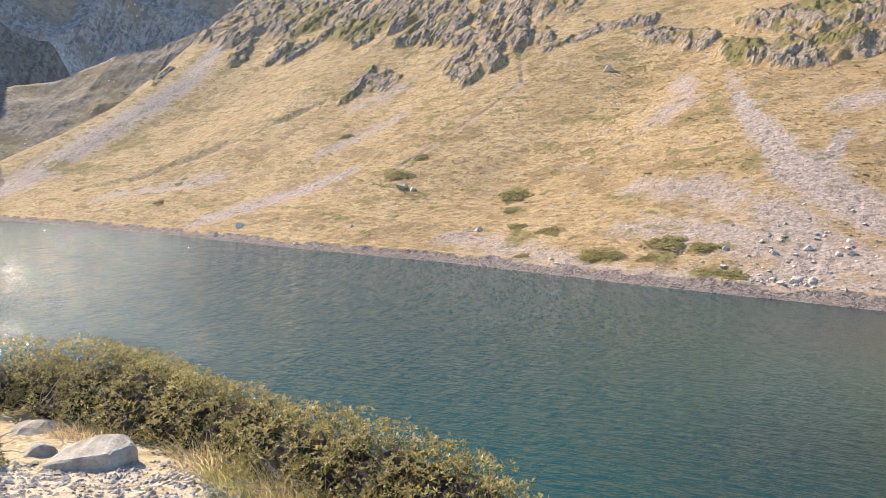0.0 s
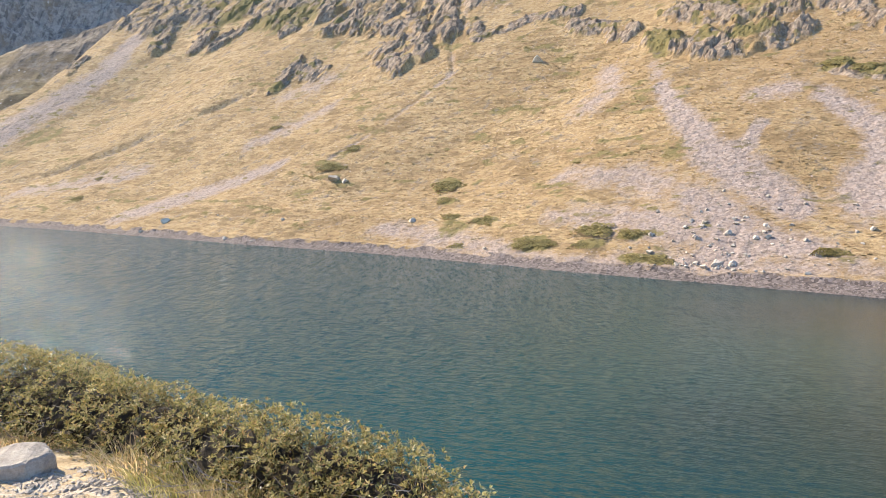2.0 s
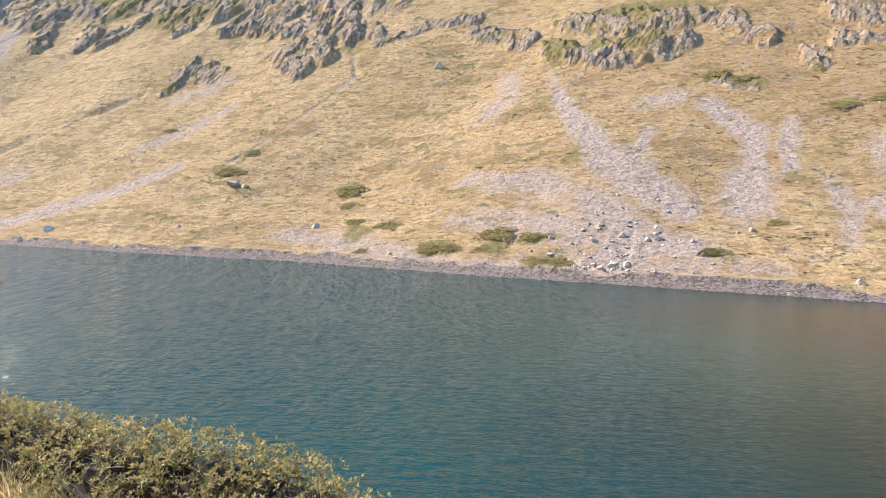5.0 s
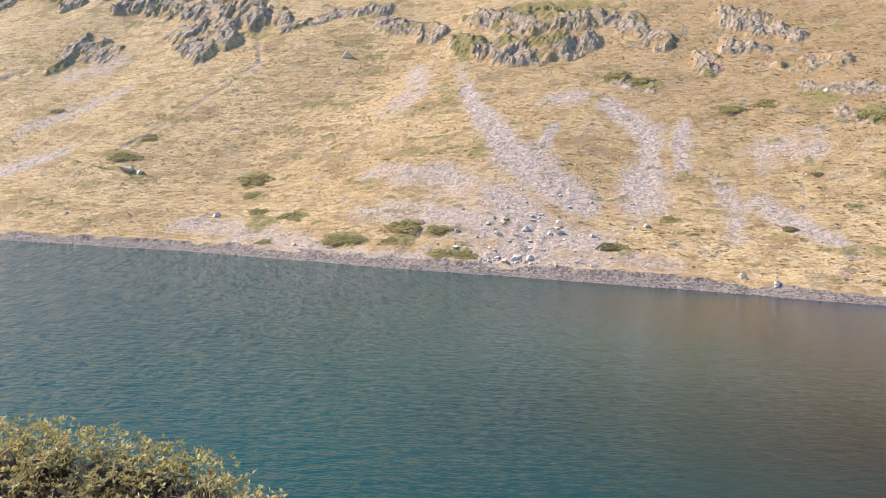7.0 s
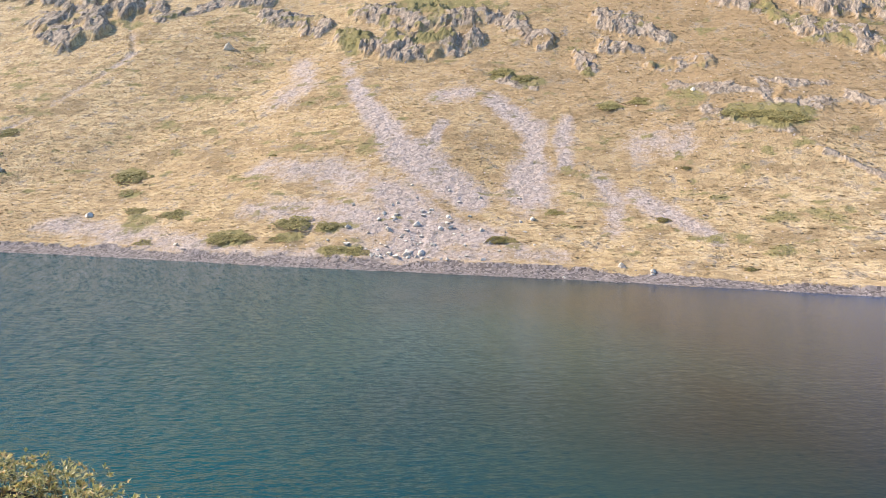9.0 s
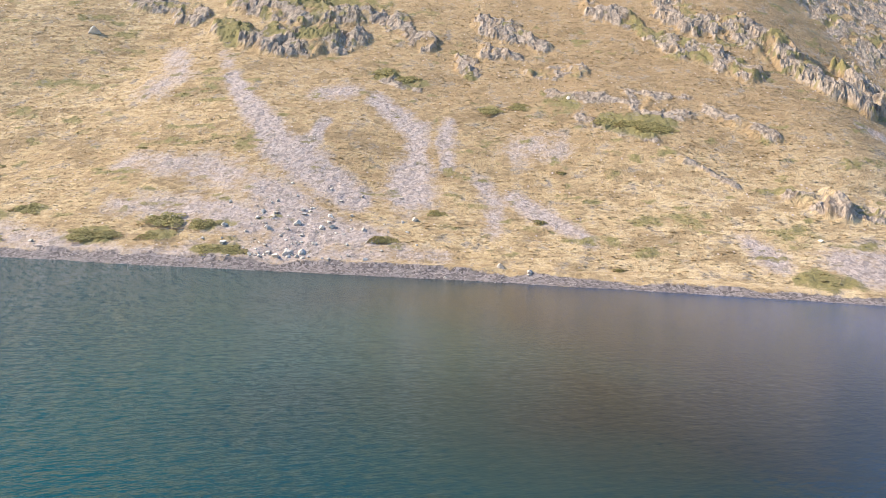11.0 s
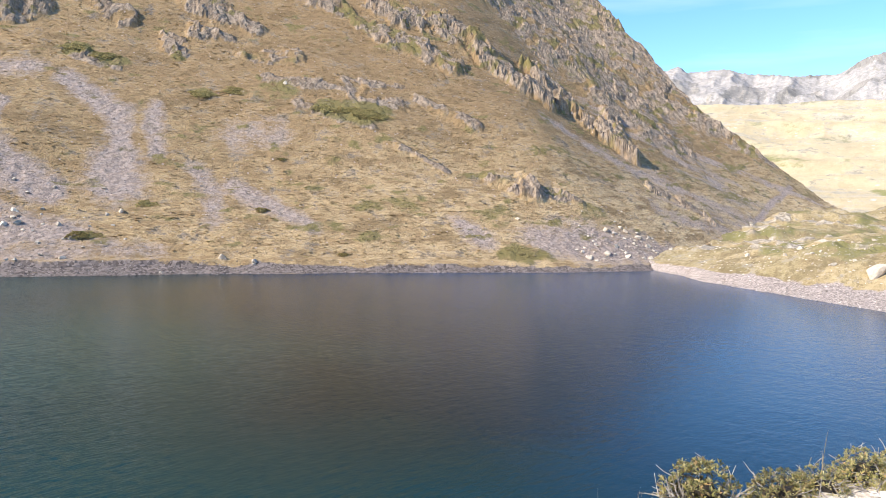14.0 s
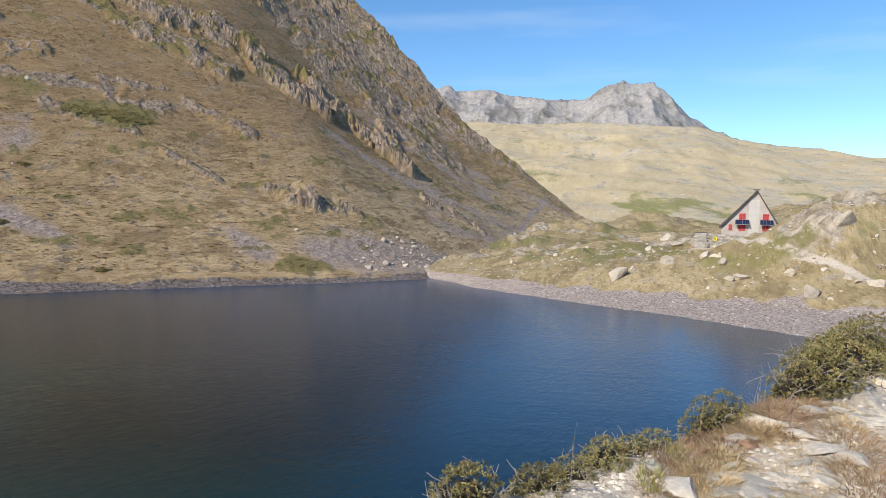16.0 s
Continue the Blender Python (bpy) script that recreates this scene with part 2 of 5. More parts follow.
def foliage(name, colours, rough=0.5, gloss=0.4, thin=0.35):
    """Leaves or blades: each one takes a colour of its own from the row of colours."""
    m, nodes, links, s = principled(name)
    island = nodes.new("ShaderNodeNewGeometry")
    r = nodes.new("ShaderNodeValToRGB")
    r.color_ramp.elements.remove(r.color_ramp.elements[0])
    for n, c in enumerate(colours):
        e = r.color_ramp.elements[0] if n == 0 else r.color_ramp.elements.new(n / (len(colours) - 1))
        e.position, e.color = n / (len(colours) - 1), (*c, 1)
    links.new(island.outputs["Random Per Island"], r.inputs["Fac"])
    patch = noise_node(nodes, links, 1.4, 3, 0.6, place(nodes, links))
    hsv = nodes.new("ShaderNodeHueSaturation")
    links.new(ramp(nodes, links, patch, 0.3, 0.7, 0.65, 1.25), hsv.inputs["Value"])
    links.new(r.outputs["Color"], hsv.inputs["Color"])
    links.new(hsv.outputs["Color"], s.inputs["Base Color"])
    s.inputs["Roughness"].default_value, s.inputs["Specular IOR Level"].default_value = rough, gloss
    if thin:
        glow, both = nodes.new("ShaderNodeBsdfTranslucent"), nodes.new("ShaderNodeMixShader")
        both.inputs["Fac"].default_value = thin
        links.new(hsv.outputs["Color"], glow.inputs["Color"])
        links.new(s.outputs["BSDF"], both.inputs[1])
        links.new(glow.outputs["BSDF"], both.inputs[2])
        links.new(both.outputs["Shader"], nodes["Material Output"].inputs["Surface"])
    return m


tussock_blade = foliage("tussock_blade", [(0.50, 0.37, 0.20), (0.36, 0.26, 0.14), (0.56, 0.42, 0.235), (0.27, 0.195, 0.105), (0.48, 0.36, 0.19), (0.33, 0.27, 0.13)], 0.85, 0.1, 0.35)
shrub_leaf = foliage("shrub_leaf", [(0.22, 0.185, 0.065), (0.36, 0.295, 0.115), (0.44, 0.335, 0.15), (0.29, 0.255, 0.085)], 0.7, 0.2)
rhodo_leaf = foliage("rhododendron_leaf", [(0.08, 0.09, 0.032), (0.29, 0.27, 0.09), (0.50, 0.42, 0.165), (0.16, 0.17, 0.06), (0.60, 0.49, 0.25), (0.36, 0.325, 0.11), (0.58, 0.35, 0.17)], 0.42, 0.45, 0.38)
# dead inner leaves, coloured darker for the shade inside the bushes
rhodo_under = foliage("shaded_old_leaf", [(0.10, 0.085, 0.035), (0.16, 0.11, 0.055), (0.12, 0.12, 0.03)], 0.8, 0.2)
heather_sprig = foliage("heather_sprig", [(0.32, 0.18, 0.14), (0.50, 0.33, 0.26), (0.46, 0.30, 0.17), (0.64, 0.48, 0.33), (0.36, 0.30, 0.13), (0.24, 0.13, 0.09)], 0.8, 0.2)
dry_blade = foliage("dry_grass_blade", [(0.62, 0.46, 0.24), (0.76, 0.60, 0.36), (0.84, 0.70, 0.46), (0.52, 0.38, 0.19), (0.70, 0.52, 0.29)], 0.7, 0.2)
green_blade = foliage("green_grass_blade", [(0.40, 0.38, 0.12), (0.60, 0.52, 0.22), (0.32, 0.33, 0.09), (0.70, 0.58, 0.30)], 0.7, 0.2)
twig_bark = plain("grey_twig", (0.16, 0.13, 0.11), (0.42, 0.38, 0.34), 9.0, 0.9, 0.4, 0.004)
near_stone = plain("path_stone", (0.50, 0.43, 0.355), (0.84, 0.75, 0.64), 5.0, 0.85, 0.8, 0.02, vary=0.22)
red_stone = plain("rusty_stone", (0.28, 0.16, 0.10), (0.45, 0.29, 0.20), 6.0, 0.85, 0.5, 0.02)
bank_ground = land("bank_ground", (0.60, 0.48, 0.31), (0.34, 0.25, 0.155), (0.46, 0.36, 0.22), (0.72, 0.62, 0.51), (0.48, 0.40, 0.325), ROCK, ROCK_DARK, (0.16, 0.15, 0.05), 0.055)
# path stone in darker tones, offsetting the stronger exposure on the left bank
bank_stone = plain("darker_bank_stone", (0.18, 0.153, 0.128), (0.43, 0.38, 0.32), 5.0, 0.85, 0.6, 0.02, vary=0.2)
# ---- terrain ----
EYE_Z = 12.0                      # the lens above the lake, in metres
ORIGIN = np.array([-167.0, 265.0])   # the far shore's line starts here
ALONG = np.array([0.768, -0.641])    # along the far shore
AWAY = np.array([0.641, 0.768])      # from the shore up the hillside


def hashed(i, j, seed):
    """A number from 0 to 1 for each lattice point."""
    h = (i.astype(np.int64) * 374761393 + j.astype(np.int64) * 668265263 + seed * 974634777) & 0xFFFFFFFF
    h = ((h ^ (h >> 13)) * 1274126177) & 0xFFFFFFFF
    return ((h ^ (h >> 16)) & 0xFFFF) / 65535.0


def value_noise(x, y, seed=0):
    """Smooth noise from -1 to 1 on arrays."""
    i, j = np.floor(x), np.floor(y)
    a, b = x - i, y - j
    a, b = a * a * a * (a * (a * 6 - 15) + 10), b * b * b * (b * (b * 6 - 15) + 10)
    low = hashed(i, j, seed) * (1 - a) + hashed(i + 1, j, seed) * a
    high = hashed(i, j + 1, seed) * (1 - a) + hashed(i + 1, j + 1, seed) * a
    return (low * (1 - b) + high * b) * 2 - 1


def fractal(x, y, seed=0, octaves=4, gain=0.5):
    total, size = 0 * x, 1.0
    for n in range(octaves):
        total = total + size * value_noise(x * 2**n + 17.3 * n, y * 2**n - 9.1 * n, seed + n)
        size *= gain
    return total


def ridged(x, y, seed=0, octaves=4):
    """Sharp-crested noise from 0 to about 1."""
    total, size = 0 * x, 0.55
    for n in range(octaves):
        total = total + size * (1 - np.abs(value_noise(x * 2**n + 5.7 * n, y * 2**n + 3.3 * n, seed + n)))
        size *= 0.5
    return total


def smooth(a, b, x):
    t = np.clip((x - a) / (b - a), 0, 1)
    return t * t * (3 - 2 * t)


def bow(u):
    """How far the shore bows outward of its straight line; past the lake it is the foot of the slope."""
    return np.interp(u, [-120, 0, 86, 165, 208, 245, 282, 313, 343, 379, 447, 560],
                     [-25, 0, 12.9, 14.5, 20, 16, 16.5, 16.5, 12.4, 9, 36, 62])


def shore_bow(u):
    u = np.asarray(u, float)
    return sum(bow(u + k) for k in range(-16, 17, 2)) / 17


def to_uv(x, y):
    px, py = x - ORIGIN[0], y - ORIGIN[1]
    u, v = px * ALONG[0] + py * ALONG[1], px * AWAY[0] + py * AWAY[1]
    return u, v - shore_bow(u)


def to_xy(u, d):
    v = d + shore_bow(u)
    return ORIGIN[0] + u * ALONG[0] + v * AWAY[0], ORIGIN[1] + u * ALONG[1] + v * AWAY[1]


def hill_base(u, d):
    """The hillside's height over the lake, without its small relief."""
    d = d + (0.5 * value_noise(u / 9, u * 0, 4) + 0.25 * value_noise(u / 2.5, u * 0, 5)) * (1 - smooth(2, 14, d))
    z = np.where(d < 0, 0.3 * d, np.where(d < 3.6, 0.36 * d, 1.3 + 0.25 * (d - 3.6)))
    z = z + 0.30 * np.maximum(d - 5, 0) + 0.13 * np.maximum(d - 30, 0) + 0.16 * np.maximum(d - 80, 0)
    wide = smooth(4, 40, d)
    z = z + wide * (3.5 * value_noise(u / 62, d / 90, 11) + 0.9 * fractal(u / 24, d / 45, 12, 2))
    # the spur falls away past its crest, at the valley's side and at the far left
    z = z - 1.3 * np.maximum(right_of_crest(u, d), 0) - 1.1 * np.maximum(left_of_rib(u, d), 0)
    return z


def right_of_crest(u, d):
    """Metres past the crest that runs down to the valley floor."""
    return (u - np.interp(d, CREST_D, CREST_U) + 1.5 * value_noise(d / 9, d * 0, 31)) * 0.9


def left_of_rib(u, d):
    return (np.interp(d, RIB_D, RIB_U) - u + 1.0 * value_noise(d / 12, d * 0, 33)) * 0.9


CREST_D, CREST_U = [0, 37, 43, 54, 78, 95, 124, 143, 159, 260], [512, 502, 496, 489, 482, 482, 483, 480, 476, 455]
RIB_D, RIB_U = [0, 42, 52, 60, 72, 88, 112, 133, 200], [-90, -80, -72, -64, -62, -57, -64, -70, -85]


# ---- the hillside across the lake ----
def steps(*spans):
    """Numbers from span to span: (start, end, step) each."""
    return np.concatenate([np.arange(a, b, s) for a, b, s in spans])


def sheet(name, xs, ys, zs, us, vs, cover, material, facets=0.35):
    """A grid of points (two-dimensional arrays) as one smooth mesh, with metres as UV and a cover colour for each point."""
    rows, cols = xs.shape
    n = np.arange(rows * cols).reshape(rows, cols)
    quads = np.stack([n[:-1, :-1], n[:-1, 1:], n[1:, 1:], n[1:, :-1]], -1).reshape(-1, 4)
    me = bpy.data.meshes.new(name)
    me.vertices.add(rows * cols)
    me.vertices.foreach_set("co", np.stack([xs, ys, zs], -1).astype(np.float32).ravel())
    me.loops.add(quads.size)
    me.loops.foreach_set("vertex_index", quads.astype(np.int32).ravel())
    me.polygons.add(len(quads))
    me.polygons.foreach_set("loop_start", np.arange(0, quads.size, 4, dtype=np.int32))
    me.polygons.foreach_set("use_smooth", cover[..., 1].ravel()[quads[:, 0]] < facets)
    me.update()
    uv = me.uv_layers.new(name="metres")
    uv.data.foreach_set("uv", np.stack([us, vs], -1).reshape(-1, 2)[quads.ravel()].astype(np.float32).ravel())
    paint = me.attributes.new("cover", "FLOAT_COLOR", "POINT")
    paint.data.foreach_set("color", cover.astype(np.float32).ravel())
    me.materials.append(material)
    return new(name, me)


hu, hd = np.meshgrid(steps((-120, 60, 0.9), (60, 150, 0.62), (150, 420, 0.48), (420, 545, 0.55)), steps((-6, 95, 0.46), (95, 185, 0.62)))
hill_cover = np.zeros((*hu.shape, 4))
hill_lift = np.zeros(hu.shape)


def window(u0, u1, d0, d1):
    """The part of the hillside's grid between these distances along and up it."""
    cols, rows = np.searchsorted(hu[0], (u0, u1)), np.searchsorted(hd[:, 0], (d0, d1))
    return slice(rows[0], rows[1]), slice(cols[0], cols[1])


def near_line(points):
    """A window round a band of changing width, and how deep inside it each point lies: 1 on its line, 0 at its edge."""
    reach = 1.2 * max(p[2] for p in points) + 3
    part_of = window(min(p[0] for p in points) - reach, max(p[0] for p in points) + reach, min(p[1] for p in points) - reach, max(p[1] for p in points) + reach)
    u, d = hu[part_of], hd[part_of]
    best = np.zeros(u.shape)
    for (u0, d0, w0), (u1, d1, w1) in zip(points, points[1:]):
        lu, ld = u1 - u0, d1 - d0
        t = np.clip(((u - u0) * lu + (d - d0) * ld) / (lu * lu + ld * ld + 1e-6), 0, 1)
        away = np.hypot(u - u0 - t * lu, (d - d0 - t * ld) * 0.8)
        best = np.maximum(best, 1 - away / (0.8 * (w0 + t * (w1 - w0)) + 0.8))
    return part_of, np.clip(best, 0, 1)


def scree(points, strength=1.0):
    """A stream of loose stones down the slope, through (along, up, width)."""
    part_of, inside = near_line(points)
    hill_cover[part_of][..., 0] = np.maximum(hill_cover[part_of][..., 0], strength * np.minimum(inside * 1.3, 1))


hill_rock = np.zeros(hu.shape)             # how far each point lies inside an outcrop
hill_rise = np.zeros(hu.shape)             # how high the outcrops stand out of the turf


def outcrop(points, height, whole=1.0):
    """A band of bare rock through (along, up, half width): a broken face at its lower edge and a shelf at its upper one; whole: how unbroken."""
    part_of, inside = near_line(points)
    gu, gd = hu[part_of], hd[part_of]
    inside = np.clip(inside * 1.2 - 0.05 + 0.42 * fractal(gu / 5, gd / 6, 60, 5, 0.65) * (inside > 0), 0, 1) * whole
    hill_rock[part_of] = np.maximum(hill_rock[part_of], inside)
    hill_rise[part_of] = np.maximum(hill_rise[part_of], 0.42 * height * smooth(0.05, 0.75, inside))


def shards(u, d, along, across, seed):
    """Angular blocks, longer down the slope than across: a height from about -1 to 1, each block with a tilt of its own."""
    p, q = (0.90 * u + 0.42 * d) / across, (0.42 * u - 0.90 * d) / along
    i, j = np.floor(p), np.floor(q)
    best, height = np.full(u.shape, 1e9), np.zeros(u.shape)
    for di in (-1, 0, 1):
        for dj in (-1, 0, 1):
            ci, cj = i + di, j + dj
            fx, fy = p - ci - hashed(ci, cj, seed), q - cj - hashed(ci, cj, seed + 1)
            away = fx * fx + fy * fy
            tilt = (hashed(ci, cj, seed + 2) - 0.25) * 1.7 * fx + (hashed(ci, cj, seed + 3) - 0.65) * 1.2 * fy
            closer = away < best
            height = np.where(closer, 2 * hashed(ci, cj, seed + 4) - 1 + tilt, height)
            best = np.where(closer, away, best)
    return height


def crease(points, depth, bare=0.0):
    """A runnel cut into the slope, or a step across it."""
    part_of, inside = near_line(points)
    inside = smooth(0, 1, inside) * (0.6 + 0.5 * fractal(hu[part_of] / 9, hd[part_of] / 9, 68, 3))
    hill_lift[part_of] -= depth * inside
    hill_cover[part_of][..., 0] = np.maximum(hill_cover[part_of][..., 0], bare * inside)


def low_growth(u, d, ru, rd, strength=1.0):
    """A carpet of low green shrubs."""
    part_of = window(u - 2 * ru, u + 2 * ru, d - 2 * rd, d + 2 * rd)
    gu, gd = hu[part_of], hd[part_of]
    body = np.clip(1.2 - np.hypot((gu - u) / ru, (gd - d) / rd) + 0.3 * fractal(gu / 3, gd / 3, 7, 2), 0, 1)
    hill_cover[part_of][..., 2] = np.maximum(hill_cover[part_of][..., 2], strength * smooth(0, 0.7, body))


scree([(234, 78, 2.4), (238, 70, 2.6)], 0.55)
scree([(240, 66, 2.6), (249, 53, 3.6), (261, 37, 6.2), (269, 30, 6.4), (279, 22, 4.9)], 1.00)
scree([(268, 46, 1.9), (266, 36, 3.0)], 1.00)
scree([(220, 79, 5.1), (227, 66, 5.5), (222, 61, 7.0)], 0.62)
scree([(264, 59, 4.3), (271, 60, 4.3)], 0.70)
scree([(278, 57, 3.5), (288, 47, 4.9), (290, 37, 3.4)], 0.85)
scree([(290, 37, 2.9), (289, 31, 6.9), (289, 26, 8.7)], 1.00)
scree([(296, 49, 2.4), (295, 42, 3.0), (296, 34, 1.9)], 0.75)
scree([(303, 30, 2.9), (306, 24, 3.8), (305, 15, 2.7)], 0.60)
scree([(309, 26, 2.5), (314, 21, 3.9), (322, 14, 2.5)], 0.80)
scree([(230, 31, 3.9), (248, 30, 6.7), (261, 23, 5.6)], 0.6)
scree([(261, 23, 5.6), (267, 18, 8.7), (271, 10, 13)], 0.85)
scree([(235, 17, 3.5), (250, 17, 5.5)], 0.55)
scree([(250, 17, 5.5), (267, 13, 7.3), (284, 11, 4.0)], 0.75)
scree([(194, 11, 3.9), (210, 8, 5.5), (242, 3, 3.1), (259, 5, 4.0), (282, 7, 3.9), (297, 7, 1.9)], 0.60)
scree([(311, 41, 6.2), (319, 42, 6.2)], 0.50)
scree([(124, 70, 6), (116, 60, 8), (109, 50, 5)], 0.55)
scree([(133, 40, 3.5), (122, 30, 7), (112, 20, 9), (101, 10, 7)], 0.85)
scree([(-45, 128, 7), (-32, 100, 12), (-36, 75, 18), (-40, 50, 22), (-43, 27, 24)], 1.00)
scree([(72, 34, 7), (55, 30, 8), (30, 22, 7)], 0.6)
scree([(107, 87, 8.9), (96, 80, 8.9)], 0.50)
scree([(350, 15, 3.2), (352, 11, 4.2)], 0.80)
scree([(364, 10, 6.5), (376, 9, 10.1), (394, 4, 7.2)], 0.85)
scree([(390, 55, 2.6), (403, 42, 3.6), (424, 29, 4.5), (440, 16, 3.5)], 0.6)
scree([(437, 46, 3.0), (445, 38, 3.6), (456, 25, 3.6)], 0.65)
scree([(490, 34, 0.5), (469, 26, 0.6), (450, 17, 0.6), (434, 9, 0.6)], 1.0)
scree([(405, 19, 3.5), (426, 11, 4.0)], 0.5)

crease([(140, 122, 1.4), (154, 101, 1.2), (165, 86, 0.8)], 0.6, 0.35)
crease([(165, 85, 1.9), (161, 69, 1.3), (157, 55, 1.2), (151, 42, 0.8)], 0.3, 0.60)
crease([(74, 80, 4.2), (62, 65, 4.4), (45, 50, 4.2), (28, 37, 3.4), (4, 26, 2.4)], 1.7, 0.25)
outcrop([(-20, 118, 5), (-33, 140, 6)], 4.0)
outcrop([(3, 120, 5), (-5, 138, 8)], 4.5)
outcrop([(15, 119, 6), (25, 135, 10), (45, 130, 9)], 5.0)
outcrop([(57, 123, 7), (40, 150, 12), (70, 145, 10)], 5.0)
outcrop([(84, 84, 4), (82, 96, 6), (98, 92, 5)], 2.6)
outcrop([(82, 120, 7), (105, 125, 12), (125, 115, 10), (145, 96, 5)], 5.5)
outcrop([(120, 104, 6), (140, 91, 6)], 4.0)
outcrop([(110, 140, 14), (130, 130, 10), (149, 108, 5)], 6.0)
outcrop([(156, 112, 4), (164, 104, 3), (180, 111, 3.4), (195, 112, 2.6)], 2.4)
outcrop([(196, 104, 2.6), (208, 101, 4.5), (220, 97, 4.5)], 3.2)
outcrop([(228, 90, 4.5), (240, 85, 5), (252, 83, 6.5), (268, 86, 5.5)], 5.0)
outcrop([(230, 102, 4.5), (250, 97, 8), (268, 98, 5)], 4.5)
outcrop([(272, 98, 3.6), (281, 93, 4.4), (288, 84, 3.6)], 2.0)
outcrop([(298, 78, 3.4), (301, 72, 3.4)], 1.8)
outcrop([(279, 67, 2.0), (288, 62, 1.6)], 1.0)
outcrop([(303, 95, 5), (312, 90, 6.5), (320, 86, 3.6)], 3.4)
outcrop([(305, 83, 3.6), (312, 80, 2.6)], 2.2)
outcrop([(316, 72, 3.0), (327, 72, 3.4)], 1.7)
outcrop([(318, 63, 1.6), (332, 60, 3.4), (348, 54, 4.0)], 0.5, 0.55)
outcrop([(338, 63, 2.0), (352, 62, 2.4)], 0.6, 0.55)
outcrop([(326, 52, 1.6), (334, 47, 2.6), (340, 44, 1.6)], 0.6, 0.6)
outcrop([(343, 40, 1.0), (348, 36, 1.4), (353, 32, 1.2)], 0.6, 0.6)
outcrop([(336, 103, 6), (346, 97, 4.6)], 2.8)
outcrop([(348, 92, 4.4), (358, 84, 6), (370, 76, 5)], 3.4)
outcrop([(357, 101, 8), (375, 95, 8), (384, 82, 5)], 4.0)
outcrop([(355, 58, 2.4), (365, 48, 2.4)], 1.6, 0.7)
outcrop([(384, 84, 7), (390, 74, 7.5), (396, 64, 4.5)], 7.0)
outcrop([(403, 78, 7), (406, 65, 8), (411, 54, 6.5), (416, 43, 3)], 8.5)
outcrop([(426, 66, 5), (421, 52, 3.4)], 4.0)
outcrop([(443, 56, 3.6), (452, 50, 3)], 1.6)
outcrop([(470, 82, 6), (478, 70, 4)], 2.6)
outcrop([(362, 29, 1.8), (369, 26, 3.6)], 4.0)
outcrop([(372, 25, 2), (380, 22, 1.5)], 1.4, 0.7)
outcrop([(413, 29, 2.4), (424, 17, 2.0)], 1.0)
outcrop([(-57, 107, 5), (-52, 98, 3)], 3.2)

low_growth(47, 130, 24.0, 10.2, 0.60)
low_growth(153, 40, 5.9, 2.4, 0.70)
low_growth(4, 145, 9.4, 11.3, 0.70)
low_growth(-16, 60, 14.1, 6.3, 0.50)
low_growth(-24, 41, 22.4, 5.0, 0.50)
low_growth(255, 104, 18.3, 5.0, 0.90)
low_growth(234, 87, 5.2, 6.2, 1.00)
low_growth(256, 86, 7.5, 4.5, 0.90)
low_growth(279, 69, 4.5, 2.9, 1.00)
low_growth(287, 65, 4.3, 2.6, 0.60)
low_growth(197, 34, 4.3, 2.9, 1.00)
low_growth(157, 48, 3.4, 1.5, 0.60)
low_growth(169, 22, 3.0, 1.1, 0.50)
low_growth(196, 65, 5.8, 2.1, 0.45)
low_growth(213, 12, 3.7, 4.4, 0.60)
low_growth(219, 15, 3.1, 1.5, 0.90)
low_growth(235, 8, 4.9, 2.4, 1.00)
low_growth(247, 9, 3.2, 1.7, 0.80)
low_growth(246, 13, 3.8, 1.8, 1.00)
low_growth(258, 6, 5.0, 1.8, 0.90)
low_growth(253, 12, 2.4, 1.5, 1.00)
low_growth(204, 24, 2.7, 1.5, 0.80)
low_growth(312, 56, 2.7, 1.7, 0.60)
low_growth(305, 55, 2.7, 1.5, 0.70)
low_growth(340, 49, 7.3, 4.7, 1.00)
low_growth(332, 51, 4.0, 3.6, 0.80)
low_growth(359, 6, 6.2, 3.2, 0.75)
low_growth(341, 21, 7.7, 3.0, 0.40)
low_growth(322, 57, 5.5, 5.0, 0.60)
low_growth(358, 17, 6.6, 4.0, 0.45)
low_growth(380, 19, 4.8, 3.3, 0.40)

# rock all over the upper right flank
flank = smooth(60, 120, hd + 0.45 * (hu - 400) + 16 * fractal(hu / 26, hd / 34, 71, 4)) * smooth(392, 432, hu)
hill_rock = np.maximum(hill_rock, flank)
hill_rise = np.maximum(hill_rise, 1.6 * smooth(0.2, 0.7, flank))
# grey streaks of stones and brown growth that run slantwise down the flank
slant, across = (hu * 0.89 - hd * 0.45) / 42, (hu * 0.45 + hd * 0.89) / 6
side = smooth(370, 440, hu) * smooth(4, 12, hd)
hill_cover[..., 0] = np.maximum(hill_cover[..., 0], 0.6 * side * smooth(0.1, 0.7, fractal(slant, across, 78, 4)))
hill_cover[..., 2] = np.maximum(hill_cover[..., 2], 0.3 * side * smooth(0.2, 0.8, fractal(slant * 1.6, across * 1.3, 79, 4)))
# the crags go on over the top of the lower slope
top = smooth(118, 150, hd + 14 * fractal(hu / 24, hd / 34, 81, 4))
hill_rock = np.maximum(hill_rock, top)
hill_rise = np.maximum(hill_rise, 3.0 * smooth(0.2, 0.7, top))
